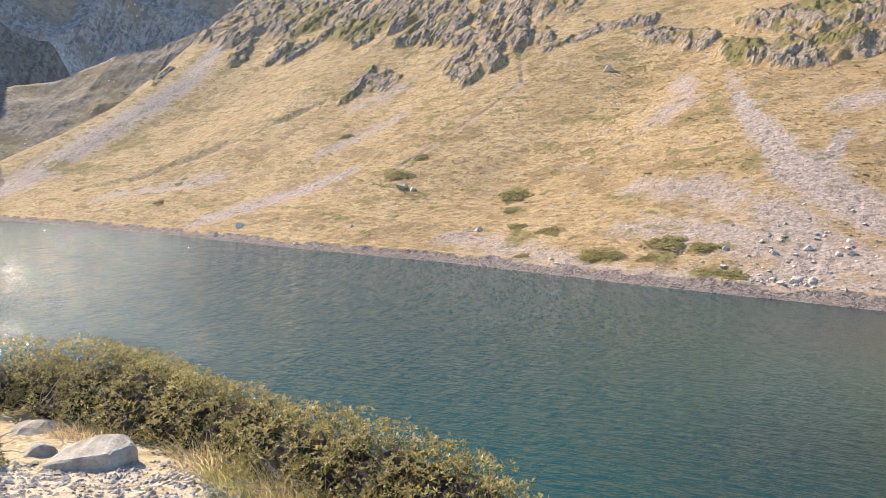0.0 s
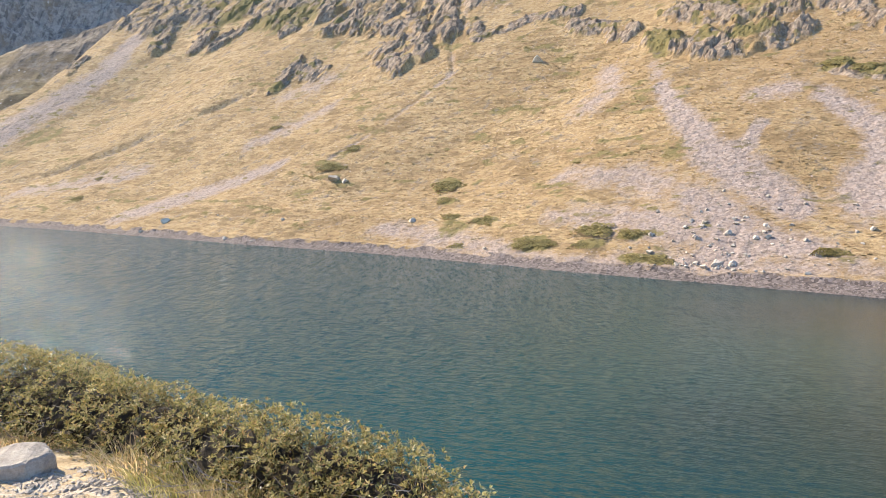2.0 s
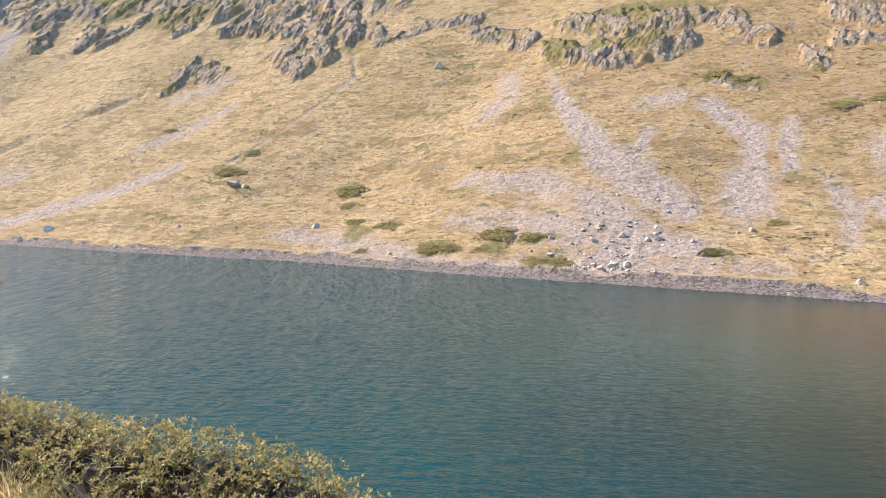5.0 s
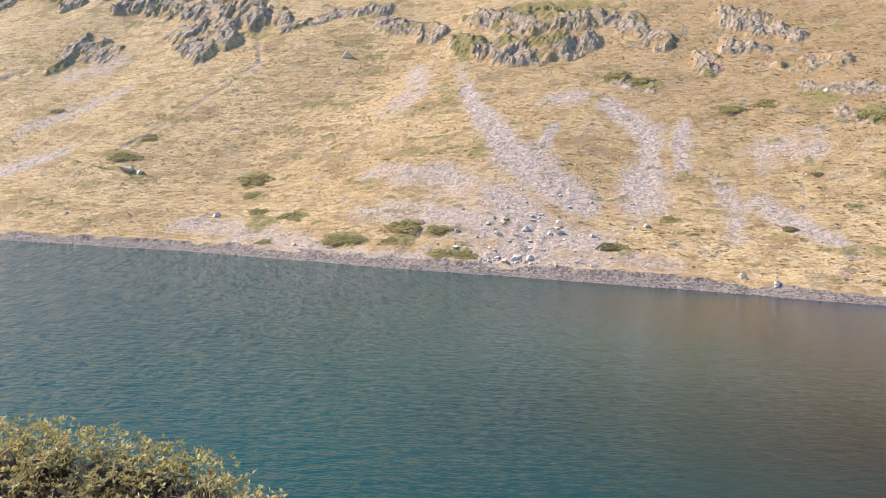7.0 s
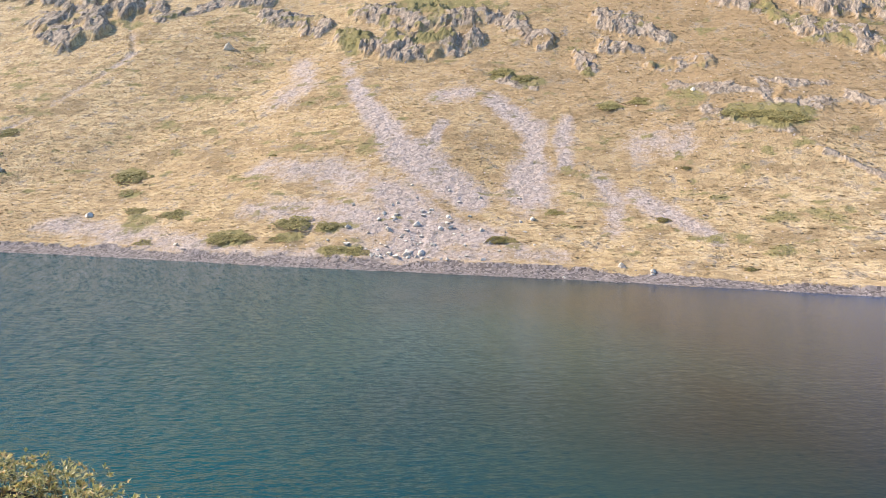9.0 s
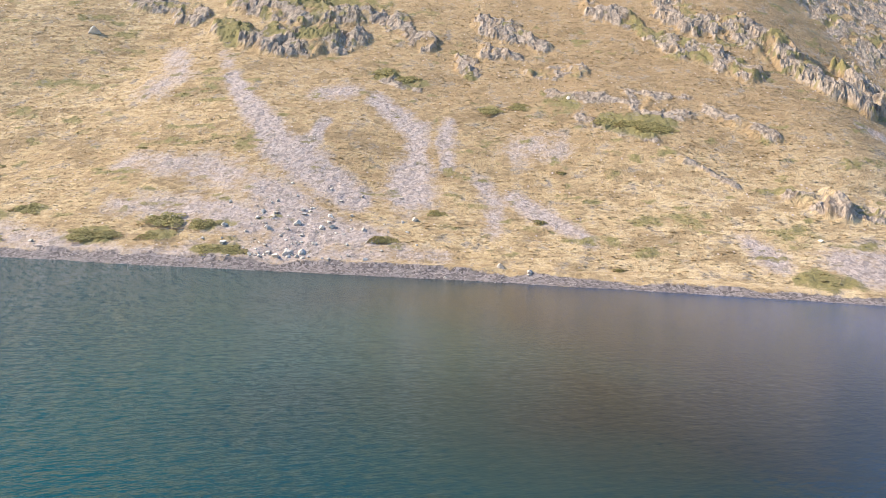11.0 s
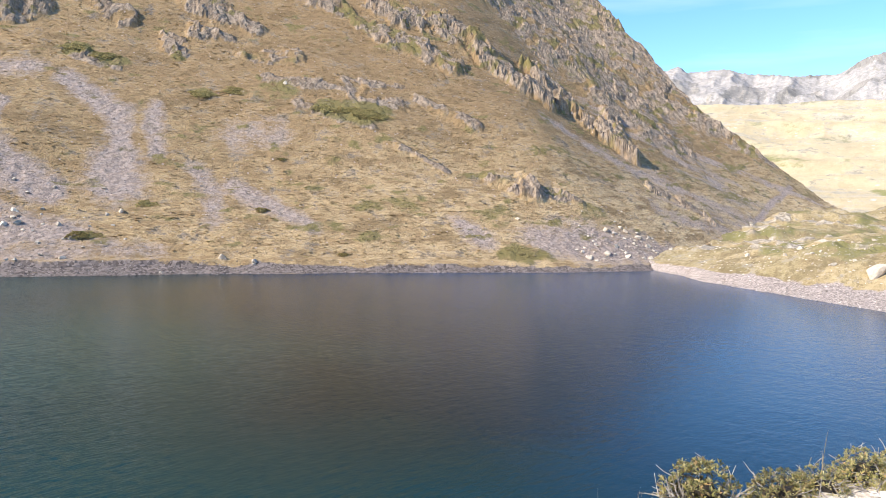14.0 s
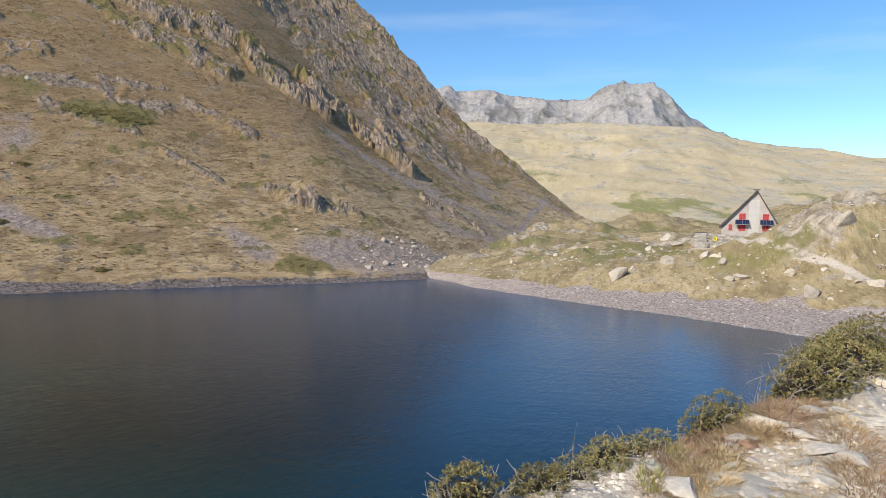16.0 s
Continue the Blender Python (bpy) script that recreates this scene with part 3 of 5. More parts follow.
# the rock breaks into shards of three sizes; turf and low growth keep to its flatter ledges
rocky = np.where(hill_rock > 0.02)
ru, rd = hu[rocky], hd[rocky]
bent_u, bent_d = ru + 2.2 * fractal(ru / 9, rd / 9, 63, 3), rd + 2.2 * fractal(ru / 9, rd / 9, 64, 3)
broken = 1.0 * shards(bent_u, bent_d, 8.0, 5.2, 201) + 0.5 * shards(bent_u, bent_d, 3.6, 2.4, 211) + 0.28 * shards(ru, rd, 1.9, 1.3, 221) + 0.35 * fractal(ru / 2.5, rd / 3.5, 241, 3)
full = smooth(0.08, 0.5, hill_rock[rocky])
hill_lift[rocky] += hill_rise[rocky] + full * (0.34 + 0.17 * hill_rise[rocky]) * broken
ledge = fractal(ru / 6, rd / 4, 67, 4) + 0.35 * shards(bent_u, bent_d, 11.0, 4.6, 231)
hill_cover[rocky + (1,)] = np.clip(smooth(0.10, 0.55, hill_rock[rocky]) * (1 - 0.95 * smooth(0.10, 0.65, ledge)), 0, 1)
hill_cover[rocky + (2,)] = np.maximum(hill_cover[rocky + (2,)], 0.66 * smooth(0.1, 0.5, hill_rock[rocky]) * smooth(0.2, 0.75, ledge) * smooth(-0.2, 0.4, fractal(ru / 22, rd / 22, 69, 2)))
# pebbles of the shore, and the low step where the turf begins
strand = np.interp(hu, [300, 365], [1.0, 0.5])             # the strip of stones narrows towards the lake's end
pebbles = smooth(-1, 0.2, hd) * (1 - smooth(3.0, 4.2, hd / strand + 0.9 * fractal(hu / 4, hd / 4, 91, 3)))
hill_cover[..., 3] = pebbles
heath = smooth(0.62, 0.95, fractal(hu / 5.5, hd / 2.2, 151, 4) + 0.25 * fractal(hu / 40, hd / 30, 155, 2)) * smooth(5, 10, hd)
hill_cover[..., 2] = np.maximum(hill_cover[..., 2], 0.5 * heath)
turf = smooth(3.2, 6, hd) * (1 - np.clip(hill_cover[..., 0] + hill_cover[..., 1] + hill_cover[..., 3], 0, 1))
hz = hill_base(hu, hd) + hill_lift * smooth(3, 10, hd)
hz += turf * (0.12 * value_noise(hu / 11, hd / 1.2 + 0.6 * value_noise(hu / 30, hd / 30, 94), 95) + 0.07 * fractal(hu / 1.7, hd / 1.2, 97, 2))
hz += 0.18 * np.clip(hill_cover[..., 0], 0, 1) * fractal(hu / 1.3, hd / 1.3, 98, 2) * smooth(1, 6, hd)
hz += 0.5 * hill_cover[..., 2] * np.abs(fractal(hu / 1.6, hd / 1.6, 99, 2))
hz += 0.55 * smooth(3.4, 4.0, hd / strand + 0.5 * value_noise(hu / 3, hd * 0, 93)) * strand
hx, hy = to_xy(hu, hd)
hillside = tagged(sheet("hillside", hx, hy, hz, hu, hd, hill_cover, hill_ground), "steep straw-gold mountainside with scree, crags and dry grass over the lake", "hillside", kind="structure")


def hill_at(u, d):
    """A place on the finished hillside, at that distance along and up it."""
    i, j = np.abs(hd[:, 0] - d).argmin(), np.abs(hu[0] - u).argmin()
    return Vector((hx[i, j], hy[i, j], hz[i, j]))

# ---- the lake ----
def water_material():
    m, nodes, links, s = principled("lake_water")
    s.inputs["IOR"].default_value = 1.333
    s.inputs["Specular IOR Level"].default_value = 0.5
    v = place(nodes, links, (1, 1, 1))
    turned = nodes.new("ShaderNodeMapping")              # crests lie across the wind
    turned.vector_type = "TEXTURE"
    turned.inputs["Rotation"].default_value, turned.inputs["Scale"].default_value = (0, 0, radians(-18)), (1.55, 0.75, 1)
    links.new(v, turned.inputs["Vector"])
    swell = noise_node(nodes, links, 1.25, 3, 0.6, turned.outputs["Vector"])
    chop = noise_node(nodes, links, 4.2, 2, 0.5, turned.outputs["Vector"])
    split = nodes.new("ShaderNodeSeparateXYZ")
    links.new(v, split.inputs[0])
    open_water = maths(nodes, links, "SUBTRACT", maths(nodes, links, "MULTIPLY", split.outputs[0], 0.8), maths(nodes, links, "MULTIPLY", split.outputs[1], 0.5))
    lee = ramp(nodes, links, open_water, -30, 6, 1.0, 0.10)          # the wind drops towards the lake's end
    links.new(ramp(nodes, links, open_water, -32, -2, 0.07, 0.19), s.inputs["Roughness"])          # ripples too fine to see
    inward = ramp(nodes, links, maths(nodes, links, "ADD", open_water, ramp(nodes, links, noise_node(nodes, links, 0.03, 3, 0.5, v), 0.3, 0.7, -12, 12)), -12, 20)
    teal_to_dark = blend(nodes, links, inward, (0.003, 0.043, 0.042), (0.0008, 0.010, 0.014))          # teal water, its colour darkened across the lake for the hill's dark reflection
    links.new(blend(nodes, links, ramp(nodes, links, open_water, 16, 56), teal_to_dark, (0.003, 0.034, 0.092)), s.inputs["Base Color"])          # blue put into the base colour for sky mirrored at the lake's end
    calm = maths(nodes, links, "MULTIPLY", lee, ramp(nodes, links, noise_node(nodes, links, 0.025, 3, 0.5, v), 0.35, 0.65, 0.8, 1.15))
    height = maths(nodes, links, "ADD", maths(nodes, links, "MULTIPLY", swell, 0.30), maths(nodes, links, "MULTIPLY", chop, 0.10))
    height = maths(nodes, links, "MULTIPLY", height, calm)
    # the waves' own slopes, kept for each point of the mesh
    slope = nodes.new("ShaderNodeAttribute")
    slope.attribute_name = "slope"
    steep = nodes.new("ShaderNodeVectorMath")
    steep.operation = "SCALE"
    links.new(slope.outputs["Vector"], steep.inputs[0])
    links.new(calm, steep.inputs["Scale"])
    upright = nodes.new("ShaderNodeVectorMath")
    upright.operation, upright.inputs[1].default_value = "ADD", (0, 0, 1)
    links.new(steep.outputs["Vector"], upright.inputs[0])
    unit = nodes.new("ShaderNodeVectorMath")
    unit.operation = "NORMALIZE"
    links.new(upright.outputs["Vector"], unit.inputs[0])
    ripple = nodes.new("ShaderNodeBump")
    ripple.inputs["Strength"].default_value, ripple.inputs["Distance"].default_value = 1.0, 1.0
    links.new(height, ripple.inputs["Height"])
    links.new(unit.outputs["Vector"], ripple.inputs["Normal"])
    links.new(ripple.outputs["Normal"], s.inputs["Normal"])
    return m


def disc(name, x0, x1, y0, y1, z, step, material):
    xs, ys = np.meshgrid(np.arange(x0, x1 + step, step), np.arange(y0, y1 + step, step))
    return sheet(name, xs, ys, 0 * xs + z, xs, ys, np.zeros((*xs.shape, 4)), material)


# short waves near the bank, longer ones out on the lake
wave_y = [-190.0, -100.0, -40.0, 0.0, 15.0]
while wave_y[-1] < 290:
    wave_y.append(wave_y[-1] + 0.45 + 2.2 * float(smooth(25, 160, np.array(wave_y[-1]))))
wave_x = steps((-420, -230, 10), (-230, -150, 3), (-150, 110, 0.36), (110, 151, 2))
wx, wy = np.meshgrid(wave_x, np.array(wave_y + [420.0]))
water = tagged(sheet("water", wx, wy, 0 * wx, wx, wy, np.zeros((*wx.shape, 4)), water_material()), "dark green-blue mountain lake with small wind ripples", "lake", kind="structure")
gusts = np.random.RandomState(21)
slopes = gusts.normal(0, 1, (*wx.shape, 3)) * (0.045, 0.11, 0) * (1 + 0.5 * smooth(55, 140, wy))[..., None]
water.data.attributes.new("slope", "FLOAT_VECTOR", "POINT").data.foreach_set("vector", slopes.astype(np.float32).ravel())
ground = tagged(disc("ground", -4000, 4000, -4000, 4000, -9.0, 400, far_grass), "broad dry valley ground under and round the lake", "ground", kind="structure")


# ---- the meadow at the lake's end ----
def meadow_height(x, y):
    """Over the lake's level; w runs from the near-side shore inland."""
    w = 0.75 * (x - 124) - 0.66 * (y - 22)
    s = -0.66 * (x - 124) - 0.75 * (y - 22)          # along that shore, from the lake's corner towards the viewer's side
    w = w + 0.6 * value_noise(s / 7, s * 0, 41) + 0.3 * value_noise(s / 2, s * 0, 42) - 3.0 * smooth(8, -10, s)
    beach = np.interp(s, [-20, 0, 20, 60], [1.2, 1.6, 4.6, 13])
    z = np.where(w < 0, 0.25 * w, np.minimum(w, beach) * 1.5 / beach)
    inland = np.maximum(w - beach, 0)
    low_end = 0.35 + 0.65 * smooth(-14, 20, s)
    z = z + low_end * (9.2 * (1 - np.exp(-inland / 22)) + 0.10 * np.clip(inland - 25, 0, 70))
    rolling = smooth(2, 20, inland)
    z = z + rolling * (2.0 * fractal(x / 24, y / 24, 45, 4) + 0.35 * fractal(x / 3.5, y / 3.5, 46, 4))
    across, inward = (x - 117.2) * 0.342 - (y + 40.4) * 0.94, (x - 117.2) * 0.94 + (y + 40.4) * 0.342
    z = z + 10.0 * np.exp(-((across / 15.0) ** 2 + (inward / 10.0) ** 2)) * rolling
    # low hills that close the valley behind the hut
    for hx0, hy0, rise, reach in ((250, 4, 6.5, 20), (224, 4, 2.0, 14), (300, -24, 4.0, 30), (300, -48, 3.5, 30)):
        z = z + rise * np.exp(-(((x - hx0) / reach) ** 2 + ((y - hy0) / reach) ** 2)) * (1 + 0.15 * fractal(x / 9, y / 9, 49, 3))
    # a level terrace for the hut
    on = np.exp(-((((x - 136.2) / 8.5) ** 2 + ((y + 28.5) / 8.5) ** 2) ** 2))
    return z * (1 - on) + 10.4 * on, w, s, beach


mx, my = np.meshgrid(steps((62, 90, 0.8), (90, 150, 0.45), (150, 330, 1.5)), steps((-150, -62, 2.0), (-62, 32, 0.45), (32, 90, 2.0)))
mz, mw, ms, mb = meadow_height(mx, my)
meadow_cover = np.zeros((*mx.shape, 4))
meadow_cover[..., 3] = smooth(-2, 0, mw) * (1 - smooth(0.9, 1.25, mw / mb + 0.25 * fractal(mx / 4, my / 4, 47, 3)))


def trail(points, width, strength=1.0):
    for (x0, y0), (x1, y1) in zip(points, points[1:]):
        lx, ly = x1 - x0, y1 - y0
        t = np.clip(((mx - x0) * lx + (my - y0) * ly) / (lx * lx + ly * ly), 0, 1)
        away = np.hypot(mx - x0 - t * lx, my - y0 - t * ly)
        meadow_cover[..., 0] = np.maximum(meadow_cover[..., 0], strength * np.clip(1.6 * (1 - away / width), 0, 1))


trail([(123.5, -23), (119.2, -24.2), (114.3, -27.2), (108.4, -31.1), (104.1, -35.6), (100.6, -39), (92, -47)], 0.85)
trail([(124, -22), (138, -4), (156, 6), (172, 12), (186, 12)], 0.9, 0.8)
knoll = smooth(11.2, 13.5, mz) * smooth(0.0, 0.5, fractal(mx / 7, my / 7, 51, 4) + 0.25) * (mx < 150)
mz += knoll * 1.1 * (ridged(mx / 3.5, my / 3.5, 53, 4) - 0.5)
meadow_cover[..., 1] = np.maximum(meadow_cover[..., 1], knoll * 0.8)
meadow_cover[..., 2] = 0.55 * smooth(0.0, 0.7, fractal(mx / 8, my / 8, 55, 5)) * smooth(4, 14, mw - mb)
outcrop = smooth(0.28, 0.5, fractal(mx / 8, my / 8, 57, 4)) * smooth(6, 20, mw - mb) * (mx < 230)
mz += outcrop * 1.3 * (ridged(mx / 3, my / 3, 58, 4) - 0.35)
meadow_cover[..., 1] = np.maximum(meadow_cover[..., 1], outcrop * 0.9)
meadow = tagged(sheet("meadow", mx, my, mz, mx, my, meadow_cover, meadow_ground), "dry grassy knolls with a pale footpath behind a pebble beach", "meadow", kind="structure")


def meadow_at(x, y):
    i, j = np.abs(my[:, 0] - y).argmin(), np.abs(mx[0] - x).argmin()
    return Vector((x, y, mz[i, j]))


# ---- the distance ----
def mountain(name, azimuths, heights, near, far, material, label, rough=0.06, seed=1, rock=0.0, size=60.0, fine=0.18, stones=0.0, facets=2.0, heath=0.0):
    """A range: its skyline (degrees over the horizon, by azimuth) at the distance far, from a foot at the distance near."""
    az = np.radians(np.arange(azimuths[0], azimuths[-1], fine))
    rs = np.concatenate([np.linspace(near, far, 90), np.linspace(far * 1.01, far * 1.5, 14)])
    a, r = np.meshgrid(az, rs)
    x, y = r * np.sin(a), r * np.cos(a)
    line = sum(np.interp(np.degrees(az) + k, azimuths, heights) for k in (-0.4, -0.2, 0, 0.2, 0.4)) / 5
    crest = EYE_Z + far * np.tan(np.radians(line))[None] + 0 * r
    t = np.clip((r - near) / (far - near), 0, 1)
    z = crest * t ** 1.15 - 0.6 * np.maximum(r - far, 0)
    bumps = ridged(x / size, y / size, seed, 5) - 0.6
    z = z + crest * rough * bumps * smooth(0.0, 0.35, t) * 4
    cover = np.zeros((*x.shape, 4))
    cover[..., 1] = np.clip(rock * smooth(0.1, 0.6, fractal(x / size, y / size, seed + 9, 4) * 0.5 + 0.5), 0, 1)
    bowl = 1 - smooth(stones * 0.7, stones * 1.1 + 0.01, t + 0.1 * fractal(x / size, y / size, seed + 19, 3))
    cover[..., 0], cover[..., 1] = bowl * (stones > 0), cover[..., 1] * (1 - bowl * (stones > 0))
    low = 1 - smooth(0.10, 0.5, t)
    cover[..., 2] = heath * (0.3 + 0.7 * low) * smooth(0.15, 0.7, fractal(x / 55, y / 32, seed + 29, 4) + 0.3 * low - 0.1)
    return tagged(sheet(name, x, y, z, x, y, cover, material, facets), label, "mountain", kind="structure")


mountain("mountain_meadow", [70, 79, 86, 92, 99, 101, 110, 118, 130], [7.5, 7.7, 7.5, 7.4, 7.0, 6.3, 5.0, 4.4, 4.0], 260, 950, far_grass, "rolling golden grass hill beyond the valley", 0.026, 3, 0.35, 110.0, heath=0.75)
mountain("mountain_peaks", [70, 78, 79, 80.2, 81.6, 83.4, 84.6, 85.9, 88.1, 89.5, 90.6, 92.1, 95.1, 95.8, 97.3, 99.3, 104, 112, 125], [9.6, 10.1, 10.4, 9.8, 10.2, 9.9, 9.4, 9.8, 9.4, 9.2, 10.0, 10.75, 10.45, 10.0, 8.9, 7.0, 5.5, 4.5, 4.0], 1600, 2700, far_rock, "pale grey rocky peaks on the horizon", 0.022, 5, 1.5, 90.0, 0.08)
mountain("mountain_cliffs", [-60, -45, -32, -26, -20, -12, 0], [17, 17, 17.5, 18.5, 19, 19, 17], 640, 1000, cliff_rock, "blue-grey cliffs in the shade over a scree bowl", 0.022, 21, 4.0, 70.0, 0.10, 0.60, 0.5)
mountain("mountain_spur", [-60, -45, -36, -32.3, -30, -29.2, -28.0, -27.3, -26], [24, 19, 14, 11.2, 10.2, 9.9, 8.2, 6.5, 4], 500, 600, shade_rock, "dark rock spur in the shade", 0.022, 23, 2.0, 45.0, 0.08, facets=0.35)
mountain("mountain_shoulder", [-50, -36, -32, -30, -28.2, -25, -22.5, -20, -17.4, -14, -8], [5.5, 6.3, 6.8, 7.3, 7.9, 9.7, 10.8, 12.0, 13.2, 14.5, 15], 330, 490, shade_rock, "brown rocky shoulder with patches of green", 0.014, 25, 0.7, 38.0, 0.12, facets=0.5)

SHRUBS_a = [
    (197.7, 32.4, 8.00),
    (202.3, 24.4, 4.34),
    (158.3, 38.9, 4.93),
    (155.7, 47.4, 4.45),
    (219.6, 14.6, 5.35),
    (209.5, 15.9, 4.32),
    (233.8, 7.2, 5.50),
    (238.2, 7.9, 3.69),
    (245.5, 8.2, 3.60),
    (246.3, 12.2, 6.51),
    (253.2, 11.8, 4.03),
    (256.8, 5.5, 4.02),
    (260.9, 5.6, 4.38),
    (218.6, 4.9, 3.47),
    (278.8, 69.1, 5.06),
    (283.8, 66.7, 5.86),
    (305.1, 54.4, 4.87),
    (294.6, 19.5, 3.18),
    (284.7, 10.2, 2.78),
    (311.7, 56.1, 4.10),
    (109.7, 59.8, 4.90),
    (154.0, 38.9, 6.67),
    (155.8, 46.4, 3.75),
    (65.6, 17.6, 5.49),
    (56.7, 31.8, 3.56),
    (325.9, 6.0, 1.55),
    (339.7, 48.8, 6.60),
    (342.6, 47.7, 5.25),
    (335.6, 49.5, 4.76),
    (331.4, 50.3, 5.83),
]
SHRUBS_b = [
    (305.1, 54.7, 4.06),
    (312.1, 57.1, 3.30),
    (286.1, 10.7, 3.39),
    (498.2, 15.3, 9.44),
    (231.7, 35.8, 1.18),
    (319.2, 33.9, 1.65),
    (313.8, 17.7, 2.10),
]
BOULDERS_a = [
    (161.7, 34.1, 3.83),
    (165.4, 33.1, 2.20),
    (193.0, 87.9, 3.2),
    (200.2, 14.1, 1.56),
    (276.3, 13.1, 1.43),
    (274.4, 13.5, 1.24),
    (270.0, 13.9, 1.46),
    (270.2, 5.8, 2.15),
    (268.4, 4.6, 1.56),
    (272.5, 6.0, 1.27),
    (265.0, 12.1, 0.93),
    (273.8, 8.8, 1.00),
    (279.5, 8.6, 0.99),
    (283.8, 9.6, 0.89),
    (287.8, 23.5, 0.88),
    (290.8, 16.8, 1.25),
    (305.9, 4.7, 1.32),
    (310.7, 3.6, 0.94),
    (226.0, 5.0, 1.12),
    (123.1, 8.1, 2.71),
    (154.2, 2.6, 1.6),
    (163.9, 2.4, 1.1),
    (120.2, 2.2, 1.3),
    (242.9, 13.6, 0.89),
    (163.8, 12.2, 1.02),
    (139.2, 12.3, 0.97),
    (306.0, 4.4, 1.13),
    (296.8, 0.7, 0.64),
    (310.8, 3.4, 0.75),
    (380.3, 13.4, 1.64),
]
BOULDERS_b = [
    (385.7, 12.8, 1.1),
    (375.7, 6.0, 1.3),
    (379.8, 4.7, 1.5),
    (388.7, 8.2, 1.5),
    (385.7, 4.3, 1.3),
    (387.6, 11.0, 1.44),
    (379.6, 8.3, 1.48),
    (394.6, 7.1, 1.2),
    (371.2, 5.3, 1.07),
    (390.3, 4.4, 1.0),
    (398.6, 5.8, 1.25),
    (323.9, 60.0, 1.26),
    (289.6, 13.2, 0.81),
]


# ---- stones, shrubs and tufts ----
def triangles(name, verts, faces, material, smooth_faces=False):
    """A mesh from arrays of places and of triangles or quads."""
    me = bpy.data.meshes.new(name)
    k = faces.shape[1]
    me.vertices.add(len(verts))
    me.vertices.foreach_set("co", np.asarray(verts, np.float32).ravel())
    me.loops.add(faces.size)
    me.loops.foreach_set("vertex_index", faces.astype(np.int32).ravel())
    me.polygons.add(len(faces))
    me.polygons.foreach_set("loop_start", np.arange(0, faces.size, k, dtype=np.int32))
    me.polygons.foreach_set("use_smooth", np.full(len(faces), smooth_faces))
    me.update()
    me.materials.append(material)
    return me


def part(name, bm, material, parent, label=""):
    """A bmesh as one mesh under a thing or a part of it."""
    me = bpy.data.meshes.new(name)
    bmesh.ops.recalc_face_normals(bm, faces=bm.faces)
    bm.to_mesh(me)
    bm.free()
    me.materials.append(material)
    ob = new(name, me)
    ob.parent = parent
    return tagged(ob, label)


def rock_mesh(name, seed, material, flat=0.8, detail=3, cuts=15):
    """An angular stone of about one metre: a ball cut by planes, then roughened."""
    rng = random.Random(seed)
    bm = bmesh.new()
    bmesh.ops.create_icosphere(bm, subdivisions=detail, radius=0.62)
    planes = [(Vector((rng.uniform(-1, 1), rng.uniform(-1, 1), rng.uniform(-0.5, 1))).normalized(), rng.uniform(0.22, 0.46)) for _ in range(cuts)]
    for v in bm.verts:
        for n, d in planes:
            over = v.co.dot(n) - d
            if over > 0:
                v.co -= n * over
        v.co += v.co.normalized() * 0.03 * noise.noise(v.co * 4 + Vector((seed, 0, 0))) + v.co.normalized() * 0.02 * noise.noise(v.co * 11)
        v.co.z = v.co.z * flat + 0.22 * flat
    me = bpy.data.meshes.new(name)
    bm.to_mesh(me)
    bm.free()
    me.materials.append(material)
    return me


boulder_meshes = [rock_mesh("boulder", 300 + n, boulder_stone, 0.7 + 0.12 * (n % 4)) for n in range(7)]


def boulder(at, size, n, label, group, turn=None, tall=1.0, wide=1.0):
    ob = new("boulder", boulder_meshes[n % 7])
    ob.matrix_basis = Matrix.LocRotScale(at - Vector((0, 0, 0.12 * size)), Euler((0.12 * math.sin(n * 2.1), 0.12 * math.cos(n * 1.7), turn if turn is not None else n * 1.3)), (size * wide, size, size * tall))
    return tagged(ob, label, "boulder", group)


for n, (u, d, s) in enumerate(BOULDERS_a + BOULDERS_b):
    big = "large pale grey boulder resting on the dry slope" if s > 2 else "pale angular boulder lying on the slope above the lake"
    boulder(hill_at(u, d), s * 1.05, n, big, "boulders on the hillside")

# stones of the fan, most of them near its foot
rng = random.Random(12)
for n in range(60):
    u, d = rng.gauss(270, 9), abs(rng.gauss(7, 6)) + 4
    boulder(hill_at(u, d), rng.uniform(0.45, 1.2), n + 3, "pale broken stone in the fan of scree", "stones of the scree fan", rng.uniform(0, 6))
for n in range(60):
    u, d = rng.gauss(386, 12), abs(rng.gauss(4, 5)) + 4
    boulder(hill_at(u, d), 0.3 + 1.0 * rng.random() ** 2.5, n + 3, "white-grey block of a rockfall at the lake's end", "blocks of the rockfall", rng.uniform(0, 6))


def scatter(name, places, sizes, template, faces, material, label, category, heading=None, lean=0.4, seed=5):
    """Many small things in one mesh of stuff."""
    r = np.random.RandomState(seed)
    count = len(places)
    a = r.uniform(0, 2 * np.pi, count) if heading is None else heading + r.normal(0, 0.3, count)
    c, s = np.cos(a), np.sin(a)
    base = template[None] * (1 + lean * r.uniform(-1, 1, (count, len(template), 3))) * sizes[:, None, None]
    x = base[..., 0] * c[:, None] - base[..., 1] * s[:, None]
    y = base[..., 0] * s[:, None] + base[..., 1] * c[:, None]
    verts = np.stack([x, y, base[..., 2]], -1) + places[:, None]
    index = faces[None] + (np.arange(count) * len(template))[:, None, None]
    me = triangles(name, verts.reshape(-1, 3), index.reshape(-1, faces.shape[1]), material)
    return tagged(new(name, me), label, category, kind="stuff")


